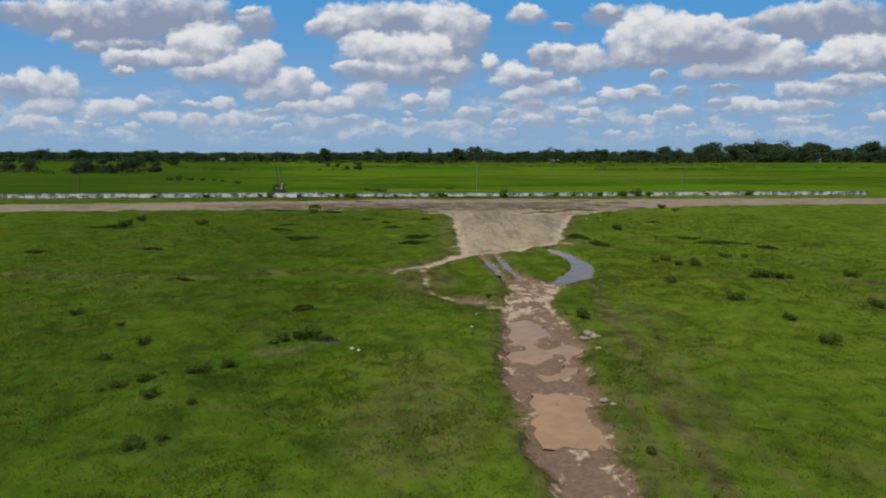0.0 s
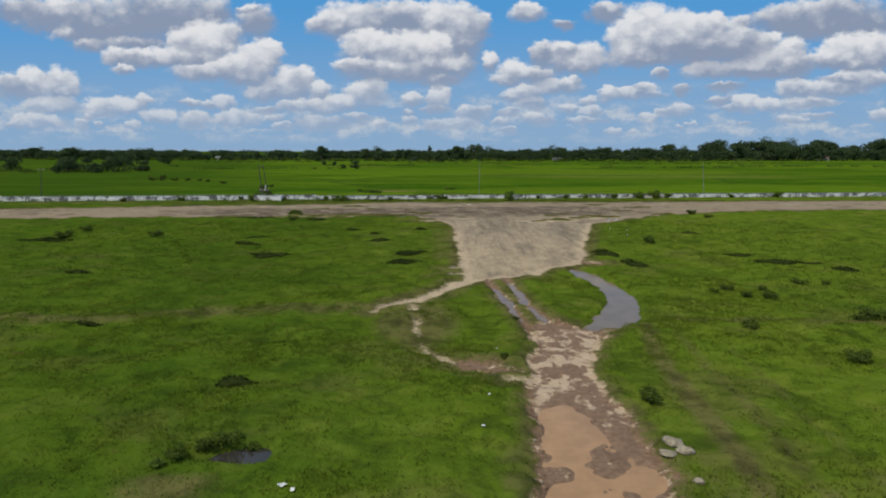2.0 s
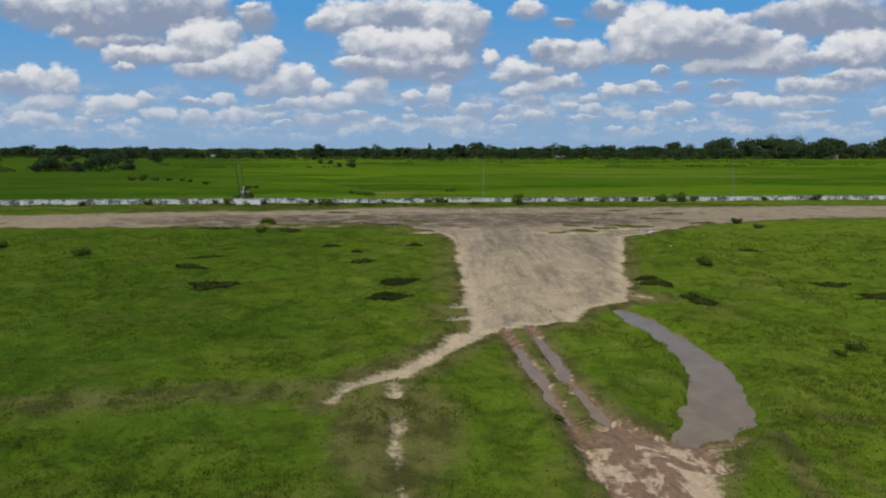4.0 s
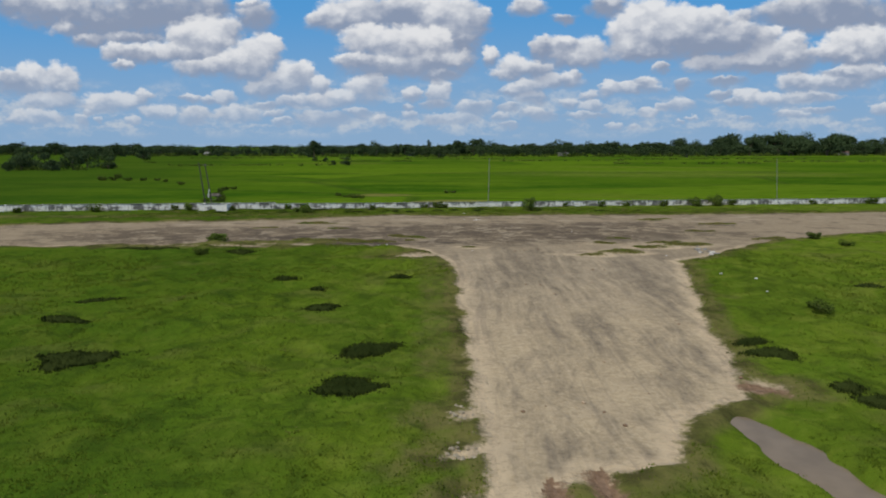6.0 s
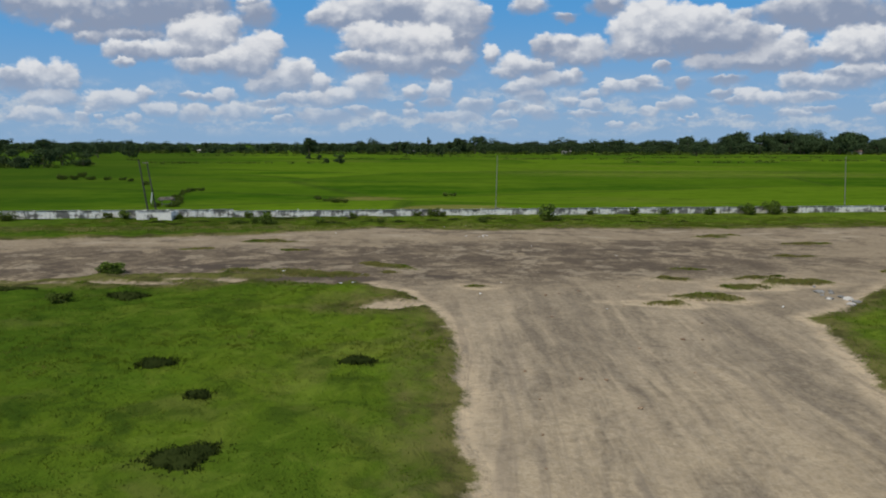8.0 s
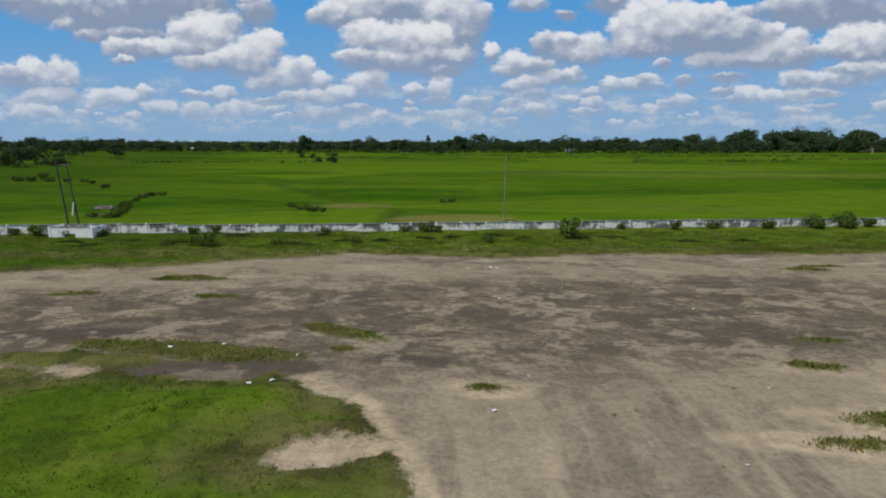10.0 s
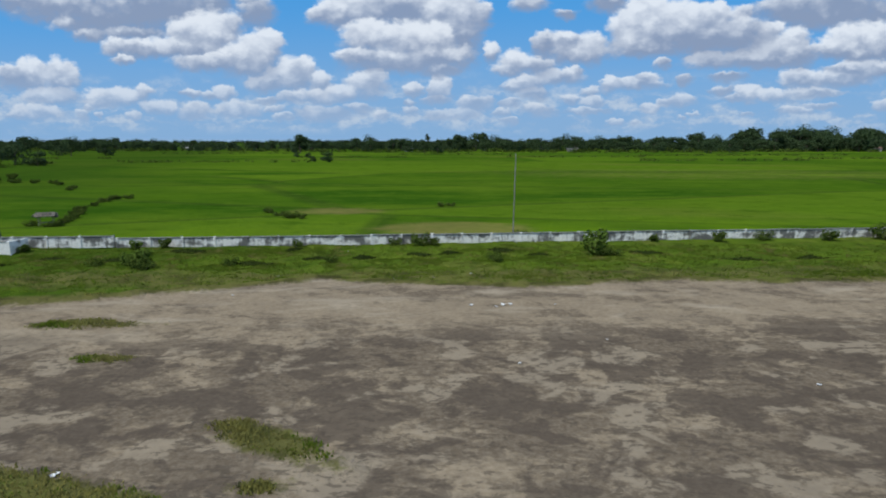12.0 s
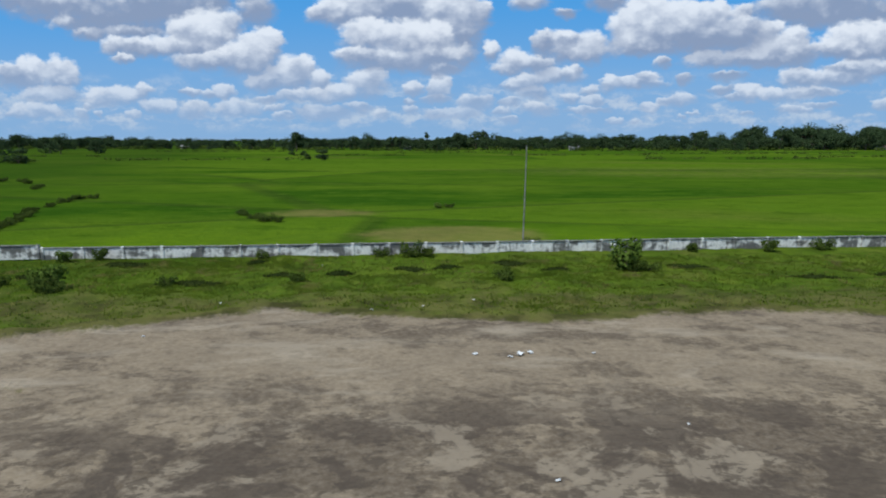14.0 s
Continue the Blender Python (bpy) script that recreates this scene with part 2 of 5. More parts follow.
    puff(434, 204, 14, 14, 11, 10)
    puff(413, 158, 83, 28, 14, 45)
    puff(317, 149, 54, 19, 8, 30)
    puff(476, 167, 39, 28, 14, 35)
    puff(360, 163, 58, 23, 9, 10)

    p = t.join(u, v, 0.0)
    q = t.scaled(p, (1.0, 1.35, 1.0))

    def swirl(scale, detail, ax, ay):
        n = t.node("ShaderNodeTexNoise")
        t.put(n.inputs["Vector"], q)
        n.inputs["Scale"].default_value, n.inputs["Detail"].default_value, n.inputs["Roughness"].default_value = scale, detail, 0.55
        return t.vec("MULTIPLY_ADD", n.outputs["Color"], (ax, ay, 0.0), (-ax / 2, -ay / 2, 0.0))

    px, py, _ = t.xyz(t.vec("ADD", t.vec("ADD", p, swirl(26.0, 2.0, 0.030, 0.016)), swirl(80.0, 4.0, 0.020, 0.013)))
    three = t.join(px, py, t.math("MULTIPLY", py, -1.0))
    fray = t.math("SUBTRACT", t.noise(q, 75.0, 5.0, 0.62), 0.5)
    body = t.math("SUBTRACT", t.noise(q, 16.0, 4.0, 0.55), 0.5)
    knobs = t.node("ShaderNodeTexVoronoi")
    knobs.feature = "SMOOTH_F1"
    t.put(knobs.inputs["Vector"], t.join(px, t.math("MULTIPLY", py, 1.3), 0.0))
    knobs.inputs["Scale"].default_value, knobs.inputs["Smoothness"].default_value = 42.0, 0.5
    knob = t.math("SUBTRACT", 0.42, knobs.outputs["Distance"])
    rough = t.math("MULTIPLY_ADD", body, 1.1, t.math("MULTIPLY_ADD", knob, 0.75, t.math("MULTIPLY", fray, 0.55)))
    edge = t.math("MULTIPLY_ADD", fray, 0.95, t.math("MULTIPLY", knob, 0.5))
    clear = t.mix(0.85, sky.outputs[0], (0.8, 3.7, 7.9))
    seen = t.mix(t.step(v, 0.24, 0.0, 0.0, 0.95), clear, (3.0, 4.7, 6.9))
    # thin ragged heaps crowd towards the horizon
    low = t.noise(t.join(t.math("MULTIPLY", px, 9.0), t.math("MULTIPLY", py, 27.0), 3.0), 1.6, 5.0, 0.58)
    band = t.math("MULTIPLY", t.step(v, 0.006, 0.03), t.step(v, 0.12, 0.06))
    veil = t.math("MULTIPLY", t.step(low, 0.44, 0.64), t.math("MULTIPLY", band, 0.72))
    seen = t.mix(veil, seen, t.mix(t.step(t.math("ADD", low, fray), 0.40, 0.75), (4.1, 5.2, 6.8), (6.4, 6.9, 7.5)))
    far = t.step(v, 0.15, 0.0, 0.0, 0.9)
    dark, bright = t.mix(far, (3.0, 3.6, 4.9), (3.9, 5.0, 6.7)), t.mix(far, (8.9, 9.0, 9.2), (6.6, 7.1, 7.8))
    heap, cover = heap_group(), cover_group()
    for heaps in clouds:
        last = None
        for cu, cv, half, top, under, shade in heaps:
            n = t.node("ShaderNodeGroup")
            n.node_tree = heap
            for socket, value in zip(n.inputs, (three, (1 / half, 1 / top, 1 / under), (-cu / half, -cv / top, cv / under), 1.2 * shade, 9.0, 0.0, 0.0)):
                t.put(socket, value)
            for k in range(3) if last else ():
                t.put(n.inputs[4 + k], last.outputs[k])
            last = n
        n = t.node("ShaderNodeGroup")
        n.node_tree = cover
        for socket, value in zip(n.inputs, (*last.outputs, rough, edge, far, dark, bright, seen)):
            t.put(socket, value)
        seen = n.outputs[0]
    # beyond the view the same kind of sky goes on
    flat = t.vec("MULTIPLY", t.join(t.math("DIVIDE", x, t.math("MAXIMUM", z, 0.05)), t.math("DIVIDE", y, t.math("MAXIMUM", z, 0.05)), 0.0), (0.55, 0.55, 1.0))
    rest = t.math("MULTIPLY", t.step(t.noise(flat, 1.3, 5.0, 0.55), 0.42, 0.56), t.step(z, 0.0, 0.03))
    front = t.math("MULTIPLY", t.step(y, 0.35, 0.55), t.step(v, 0.42, 0.32))
    seen = t.mix(front, t.mix(t.math("MULTIPLY", rest, 0.96), clear, (6.4, 6.7, 7.2)), seen)
    seen = t.mix(t.step(z, 0.006, -0.004), seen, (3.4, 4.8, 6.6))
    t.put(bg.inputs["Color"], seen)
    bg.inputs["Strength"].default_value = 0.1


build_sky()


# ---------------------------------------------------------------- shape of the land
def smooth(a, b, v):
    w = np.clip((v - a) / (b - a), 0, 1)
    return w * w * (3 - 2 * w)


def lattice(ix, iy, seed):
    h = (ix.astype(np.int64) * 374761393 + iy.astype(np.int64) * 668265263 + seed * 1442695041) & 0xFFFFFFFF
    h = ((h ^ (h >> 13)) * 1274126177) & 0xFFFFFFFF
    return ((h ^ (h >> 16)) & 0xFFFF) / 65535.0


def grainy(x, y, size, seed=0):
    """Smooth random heights from 0 to 1 with lumps of that size."""
    gx, gy = x / size, y / size
    ix, iy = np.floor(gx), np.floor(gy)
    fx, fy = gx - ix, gy - iy
    fx, fy = fx * fx * (3 - 2 * fx), fy * fy * (3 - 2 * fy)
    a, b = lattice(ix, iy, seed), lattice(ix + 1, iy, seed)
    c, d = lattice(ix, iy + 1, seed), lattice(ix + 1, iy + 1, seed)
    return (a * (1 - fx) + b * fx) * (1 - fy) + (c * (1 - fx) + d * fx) * fy


def inside_by(x, y, outline):
    """Metres inside (positive) or outside an outline."""
    best, inn = np.full(x.shape, 1e9), np.zeros(x.shape, bool)
    for (ax, ay), (bx, by) in zip(outline, outline[1:] + outline[:1]):
        ex, ey = bx - ax, by - ay
        w = np.clip(((x - ax) * ex + (y - ay) * ey) / (ex * ex + ey * ey), 0, 1)
        best = np.minimum(best, (x - ax - w * ex) ** 2 + (y - ay - w * ey) ** 2)
        cut = ((ay > y) != (by > y)) & (x < ex * (y - ay) / (ey if ey else 1e-9) + ax)
        inn ^= cut
    return np.where(inn, 1, -1) * np.sqrt(best)


def inside_strip(x, y, line, half):
    """The same for a strip along a line."""
    best = np.full(x.shape, 1e9)
    for (ax, ay), (bx, by) in zip(line, line[1:]):
        ex, ey = bx - ax, by - ay
        w = np.clip(((x - ax) * ex + (y - ay) * ey) / (ex * ex + ey * ey), 0, 1)
        best = np.minimum(best, (x - ax - w * ex) ** 2 + (y - ay - w * ey) ** 2)
    return half - np.sqrt(best)


def inside_oval(x, y, cx, cy, a, b, turn=0.0):
    c, s = math.cos(radians(turn)), math.sin(radians(turn))
    dx, dy = x - cx, y - cy
    return (1 - np.hypot((dx * c + dy * s) / a, (-dx * s + dy * c) / b)) * min(a, b)


ROAD = [(-300, 92), (-150, 107), (-71, 118), (-43, 124.7), (-26, 126.5), (-16.3, 129.3), (-12.8, 131.2), (-7.8, 133.1), (-6.2, 134.6),
        (-3, 133.1), (1.1, 132.6), (7.6, 132.1), (11.9, 133.2), (16.4, 134.1), (23.2, 133.3), (43.5, 134.5), (52, 135.4), (90, 141), (160, 149), (300, 163)]
ROAD += [(300, 141), (160, 130), (73, 119.5), (56.7, 117.3), (42.3, 113.2), (35.2, 109), (31.3, 106.5), (25.7, 101.5), (21.5, 98.5), (20.3, 94.5),
         (18.3, 88), (16.2, 80.5), (15.2, 76), (14.9, 73.8), (13.6, 71), (11.9, 69.6), (9.7, 68.6), (8.6, 65.6), (6.8, 64.6), (5.4, 64.9)]
ROAD += [(3.6, 63.5), (1.8, 61.9), (0.9, 60.2), (0.4, 62), (1.8, 64.2), (2.3, 67.3), (1.8, 72.6), (2.1, 78.7), (1.6, 85), (1.6, 91.9), (1.2, 97.7),
         (-1.4, 103.7), (-6.5, 107.9), (-15.1, 109.5), (-22.9, 108.6), (-29.6, 106.8), (-45, 105.5), (-61, 103.6), (-150, 91), (-300, 76)]
FOOTPATH = [(3.4, 64.4), (1.7, 62.2), (-0.1, 59.4), (-1.8, 56.7), (-4.0, 55.2), (-4.6, 53.4)]
LOOP = [(-1.9, 55.4), (-1.7, 51.7), (-1.2, 47.5), (-0.6, 45.2), (0.3, 44), (1.0, 43.3), (2.3, 42.4), (4.0, 41.4), (5.0, 40.9)]
TRACK = [(5.5, 50.6), (5.6, 48.5), (5.3, 45.8), (4.9, 43.0), (4.5, 40.6), (4.0, 37.6), (3.6, 34.8), (3.1, 31.4), (3.2, 27.6), (3.4, 24.3), (3.5, 21.2), (3.5, 17.5),
         (3.3, 10), (3.0, 0), (2.5, -30), (5, -30), (5.6, 0), (6.0, 10), (6.2, 17.5), (6.5, 21), (6.8, 23.6), (7.1, 27.5), (7.7, 31.2), (8.1, 33.2), (7.9, 35.8), (7.8, 38),
         (7.8, 42), (8.3, 45), (9.6, 47.8), (11.6, 50.0), (10.0, 50.3), (8.6, 50.9), (7.2, 51.6)]
RUT_A = [(5.7, 48.5), (5.4, 51.6), (5.1, 55.0), (4.6, 59.0), (4.2, 62.0), (4.0, 64.4)]
RUT_B = [(7.4, 49.5), (6.9, 52.2), (6.3, 56.1), (6.0, 59.5), (5.8, 62.5), (5.7, 65.0)]
CANAL = [(12.6, 70.0), (13.9, 68.0), (14.5, 64.5), (15.0, 61.2), (15.1, 58.4), (14.4, 55.5), (13.7, 53.3), (12.8, 51.7), (11.4, 50.4), (9.9, 49.8), (8.8, 50.3),
         (10.2, 52.2), (11.3, 54.3), (12.3, 57.3), (12.8, 60.5), (12.7, 64.1), (12.1, 67.4), (11.9, 69.0)]
PUDDLES = [[(4.5, 37.8), (5.5, 38.4), (6.4, 37.7), (6.3, 36.2), (6.3, 35.1), (5.8, 34.3), (5.3, 33.2), (4.7, 33.1), (4.0, 33.4), (3.8, 34.3), (4.1, 35.8)],
           [(3.5, 32.5), (4.8, 32.9), (6.1, 32.5), (6.0, 31.2), (5.2, 30.3), (4.3, 30.4), (3.5, 30.8)],
           [(4.6, 28.9), (6.0, 28.9), (5.8, 27.6), (5.2, 27.2), (4.4, 27.4)],
           [(4.2, 26.4), (5.2, 26.6), (6.1, 25.8), (6.5, 24.8), (6.5, 22.8), (6.3, 21.4), (5.5, 21.1), (4.6, 21.4), (4.0, 21.5), (3.9, 22.8), (4.1, 24.9)],
           [(6.4, 34.5), (7.4, 34.1), (7.8, 33.2), (7.4, 31.8), (6.9, 29.6), (6.3, 28.5), (6.1, 29.6), (6.4, 31.6), (6.3, 32.9)],
           [(4.15, 60.6), (4.85, 60.6), (5.75, 51.8), (5.05, 51.8)],
           [(5.55, 62.6), (6.2, 62.6), (7.15, 51.8), (6.45, 51.8)],
           [(5.0, 56.8), (6.3, 57.3), (6.5, 56.0), (5.3, 55.6)]]
ISLANDS = [(17.4, 102.8, 2.0, 0.75, -10), (21.3, 105.7, 1.6, 0.7, 0), (25.6, 107.1, 2.3, 0.75, 0), (36.0, 110.6, 2.0, 0.45, 0), (23.6, 108.6, 2.0, 0.35, 12), (-3.5, 112.6, 2.1, 0.62, -27), (-5.0, 113.6, 0.7, 0.35, 0), (-10.3, 109.9, 5.6, 1.1, -10), (-15.6, 124.2, 2.2, 0.6, 4), (28.7, 127.8, 1.6, 0.4, 5), (-3.2, 110.1, 0.4, 0.2, 0), (14.1, 101.4, 1.1, 0.3, -6),
           (36.0, 123.5, 2.5, 0.4, 8), (-12.5, 119.5, 1.2, 0.4, 0), (31.0, 117.0, 1.8, 0.35, 6), (20.0, 111.5, 1.0, 0.25, 0),
           (3.0, 105.8, 0.65, 0.3, 0), (-17.4, 123.9, 1.1, 0.35, 0), (-21.7, 120.0, 1.6, 0.4, 4), (30.4, 129.0, 1.7, 0.4, -3), (17.3, 108.1, 1.0, 0.3, -8)]
BARE = [(-8.0, 107.6, 4.2, 0.95, 3), (-1.8, 101.0, 1.7, 0.8, 10), (-16.0, 107.6, 3.0, 0.3, -4), (1.2, 66.1, 0.55, 0.3, 20), (1.4, 69.3, 0.5, 0.3, 0), (-22.0, 106.3, 4.5, 0.3, 2), (15.0, 72.4, 0.9, 0.5, -30)]
WALL_Y = lambda x: 153.3 + 0.1 * x


def lie(x, y):
    """The land without its small lumps: a low pasture, the road on its bank, the fields beyond the wall."""
    along = y - 0.05 * x
    return 0.7 * smooth(72, 98, along) - 0.95 * smooth(131, 147, along)


def wobble(x, y, amount):
    return amount * ((grainy(x, y, 1.7, 3) - 0.5) * 1.2 + (grainy(x, y, 0.6, 4) - 0.5) * 0.8)


def survey(x, y):
    """Heights and what covers the land, at arrays of places."""
    road = inside_by(x, y, ROAD) + wobble(x, y, 0.5)
    for o in ISLANDS:
        road = np.minimum(road, -inside_oval(x, y, *o) * 1.3 + wobble(x, y, 0.5))
    for o in BARE:
        road = np.maximum(road, inside_oval(x, y, *o) + wobble(x, y, 0.6))
    road = np.maximum(road, inside_strip(x, y, FOOTPATH, 0.58) - 0.5 * smooth(57.5, 54, y) + wobble(x, y, 0.35))
    road = np.maximum(road, inside_strip(x, y, LOOP, 0.0) + wobble(x, y, 0.6))
    mud = inside_by(x, y, TRACK) + wobble(x, y, 0.6)
    for strip in (RUT_A, RUT_B):
        mud = np.maximum(mud, inside_strip(x, y, strip, 0.36) + wobble(x, y, 0.22))
    mud = np.maximum(mud, inside_oval(x, y, 2.3, 43.0, 1.5, 0.75, -20) + wobble(x, y, 0.5))
    mud = np.maximum(mud, inside_oval(x, y, 14.7, 72.0, 1.2, 0.6, -30) + wobble(x, y, 0.5))
    canal = inside_by(x, y, CANAL) + wobble(x, y, 0.35)
    pool = np.full(x.shape, -9.0)
    for p in PUDDLES:
        pool = np.maximum(pool, inside_by(x, y, p) + wobble(x, y, 0.7) + 0.45 * (grainy(x, y, 0.5, 15) - 0.42))
    bare = np.maximum(road, mud)
    z = lie(x, y)
    grass = smooth(0.3, -0.6, bare)
    near = smooth(170, 140, y) * smooth(-40, 5, y)
    z = z + near * grass * (0.36 * grainy(x, y, 2.6, 7) + 0.24 * grainy(x, y, 1.1, 8) + 0.10 * grainy(x, y, 0.55, 18) - 0.2)
    z = z + near * (1 - grass) * (0.05 * grainy(x, y, 1.1, 9) - 0.03) + smooth(-0.1, 0.3, mud) * (0.10 * (grainy(x, y, 0.6, 12) - 0.5) + 0.07 * (grainy(x, y, 0.3, 13) - 0.5))
    z = z - 0.05 * smooth(-0.2, 0.5, mud) - 0.06 * smooth(-0.1, 0.3, inside_strip(x, y, RUT_A, 0.3)) - 0.06 * smooth(-0.1, 0.3, inside_strip(x, y, RUT_B, 0.3))
    z = z - 0.13 * smooth(-0.15, 0.35, pool) - 0.45 * smooth(-0.5, 0.5, canal)
    oval = inside_oval(x, y, -7.3, 34.2, 0.95, 0.55, 10) + wobble(x, y, 0.3)
    z = z - 0.5 * smooth(-0.5, 0.2, oval)
    return z, road, mud, canal


def axis(*runs):
    out = [runs[0][0]]
    for a, b, step in runs:
        out += list(np.linspace(a, b, max(1, round((b - a) / step)) + 1))[1:]
    return np.array(out)


def grown(a, b, first, ratio):
    out, s = [], first
    while a < b:
        a += s
        s *= ratio
        out.append(a)
    return np.array(out)


GX = axis((-110, -60, 2.0), (-60, -30, 1.0), (-30, -6, 0.5), (-6, 2.6, 0.24), (2.6, 8.8, 0.13), (8.8, 18, 0.22), (18, 40, 0.5), (40, 70, 1.0), (70, 120, 2.0))
GX = np.concatenate([-grown(110, 4600, 4, 1.25)[::-1], GX, grown(120, 4600, 4, 1.25)])
GY = axis((-6, 14, 1.0), (14, 18, 0.25), (18, 44, 0.14), (44, 72, 0.22), (72, 136, 0.35), (136, 160, 0.6), (160, 260, 4.0))
GY = np.concatenate([-grown(6, 4600, 3, 1.35)[::-1], GY, grown(260, 4700, 8, 1.12)])
MX, MY = np.meshgrid(GX, GY)
MZ, M_ROAD, M_MUD, M_CANAL = survey(MX, MY)
NX, NY = len(GX), len(GY)


def mesh_from(name, verts, faces, attrs=None):
    """A mesh from arrays: faces is an n x 3 or n x 4 array."""
    me = bpy.data.meshes.new(name)
    me.vertices.add(len(verts))
    me.vertices.foreach_set("co", np.ascontiguousarray(verts, np.float32).ravel())
    k = faces.shape[1]
    me.loops.add(faces.size)
    me.loops.foreach_set("vertex_index", np.ascontiguousarray(faces, np.int32).ravel())
    me.polygons.add(len(faces))
    me.polygons.foreach_set("loop_start", np.arange(0, faces.size, k, dtype=np.int32))
    me.polygons.foreach_set("loop_total", np.full(len(faces), k, np.int32))
    for key, values in (attrs or {}).items():
        me.attributes.new(key, "FLOAT", "POINT").data.foreach_set("value", np.ascontiguousarray(values, np.float32).ravel())
    me.update(calc_edges=True)
    return me


def shade_smooth(me):
    me.polygons.foreach_set("use_smooth", np.ones(len(me.polygons), bool))
    return me


# ---------------------------------------------------------------- materials
def dirt_colour(t, p):
    """Pale sandy earth with grey trodden patches drawn out along the ways that wheels take."""
    x, y, z = t.xyz(p)
    waver = t.math("MULTIPLY", t.math("SUBTRACT", t.noise(p, 0.12, 4.0, 0.6), 0.5), 26.0)
    onroad = t.step(t.math("ADD", waver, t.math("MULTIPLY_ADD", x, -0.08, y)), 92.0, 114.0)
    lane = t.scaled(t.join(t.math("MULTIPLY_ADD", t.noise(p, 0.16, 2.0, 0.5), 3.0, x), y, z), (0.62, 0.15, 1.0))
    street = t.scaled(t.join(t.math("MULTIPLY_ADD", y, 0.25, x), y, z), (0.46, 0.60, 1.0))
    big = t.mix(onroad, t.noise(lane, 0.50, 7.0, 0.68, 0.6), t.noise(street, 0.40, 8.0, 0.68, 0.35))
    mid = t.mix(onroad, t.noise(lane, 2.2, 7.0, 0.72, 0.4), t.noise(street, 1.7, 7.0, 0.70, 0.4))
    fine = t.noise(p, 4.5, 7.0, 0.74)
    off = t.math("ABSOLUTE", t.math("SUBTRACT", t.math("MULTIPLY_ADD", x, -0.10, y), 115.0))
    core = t.math("MULTIPLY", t.step(off, 11.0, 5.0), t.step(t.math("ABSOLUTE", t.math("ADD", x, 5.0)), 46.0, 24.0))
    sandy = t.step(t.math("ADD", waver, y), 95.0, 74.0)
    worn = t.math("MULTIPLY_ADD", sandy, -0.04, t.math("MULTIPLY", onroad, t.math("MULTIPLY_ADD", core, 0.11, -0.05)))
    grey = t.step(t.math("ADD", worn, t.math("MULTIPLY_ADD", mid, 0.60, t.math("MULTIPLY", big, 0.80))), t.math("MULTIPLY_ADD", onroad, 0.05, 0.58), t.math("MULTIPLY_ADD", onroad, -0.08, 0.86))
    c = t.mix(t.step(fine, 0.3, 0.7), t.mix(onroad, (0.232, 0.186, 0.128), (0.186, 0.146, 0.100)), t.mix(onroad, (0.312, 0.256, 0.186), (0.262, 0.211, 0.150)))
    g = t.mix(t.step(fine, 0.34, 0.68), t.mix(onroad, (0.128, 0.104, 0.076), (0.098, 0.076, 0.054)), t.mix(onroad, (0.192, 0.160, 0.120), (0.160, 0.129, 0.095)))
    c = t.mix(t.math("MULTIPLY", sandy, 0.55), c, t.mix(t.step(fine, 0.3, 0.7), (0.308, 0.240, 0.148), (0.398, 0.318, 0.208)))
    c = t.mix(grey, c, g)
    # pale dust thrown up along the lane's rims
    rim = t.math("MULTIPLY", t.step(t.attr("road"), 1.2, 0.4), t.step(y, 112.0, 104.0))
    c = t.mix(t.math("MULTIPLY", rim, t.step(mid, 0.36, 0.56, 0.2, 0.85)), c, (0.410, 0.325, 0.220))
    c = t.mix(t.math("MULTIPLY", t.step(t.noise(t.scaled(p, (0.6, 1.4, 1.0)), 9.0, 5.0, 0.75), 0.50, 0.64), 0.20), c, (0.10, 0.082, 0.062))
    # sand blown thin over the far rim of the road
    blown = t.noise(t.scaled(p, (0.16, 0.42, 1.0)), 1.0, 5.0, 0.6, 0.4)
    c = t.mix(t.math("MULTIPLY", t.step(blown, 0.52, 0.66), t.math("MULTIPLY", t.step(t.math("MULTIPLY_ADD", x, -0.05, y), 119.0, 126.0), 0.75)), c, (0.300, 0.250, 0.185))
    # wheel lines along the lane, pale ridges and grey hollows
    bent = t.join(t.math("MULTIPLY_ADD", t.noise(p, 0.06, 2.0, 0.5), 3.0, x), y, z)
    line = t.noise(t.scaled(bent, (1.5, 0.07, 1.0)), 1.0, 5.0, 0.62, 0.2)
    onlane = t.math("SUBTRACT", 1.0, onroad)
    c = t.mix(t.math("MULTIPLY", t.step(line, 0.53, 0.66), t.math("MULTIPLY", onlane, 0.34)), c, (0.380, 0.305, 0.210))
    c = t.mix(t.math("MULTIPLY", t.step(line, 0.47, 0.34), t.math("MULTIPLY", onlane, 0.40)), c, (0.135, 0.112, 0.090))
    # dark damp blots with crisp rims
    wet = t.step(t.math("MULTIPLY_ADD", t.noise(p, 1.3, 6.0, 0.65), 0.9, t.attr("damp")), 0.75, 1.15)
    c = t.mix(t.math("MULTIPLY", wet, 0.9), c, (0.060, 0.049, 0.041))
    dark = t.math("MULTIPLY", onroad, core)
    blot = t.noise(t.scaled(p, (0.80, 0.95, 1.0)), 0.50, 7.0, 0.62, 0.35)
    c = t.mix(t.math("MULTIPLY", t.step(blot, 0.48, 0.54), t.math("MULTIPLY_ADD", dark, 0.62, 0.12)), c, (0.072, 0.057, 0.045))
    pale = t.noise(t.scaled(p, (0.8, 0.95, 1.0)), 0.40, 7.0, 0.62, 0.35)
    c = t.mix(t.math("MULTIPLY", t.step(pale, 0.55, 0.61), t.math("MULTIPLY_ADD", dark, 0.55, 0.15)), c, (0.250, 0.205, 0.150))
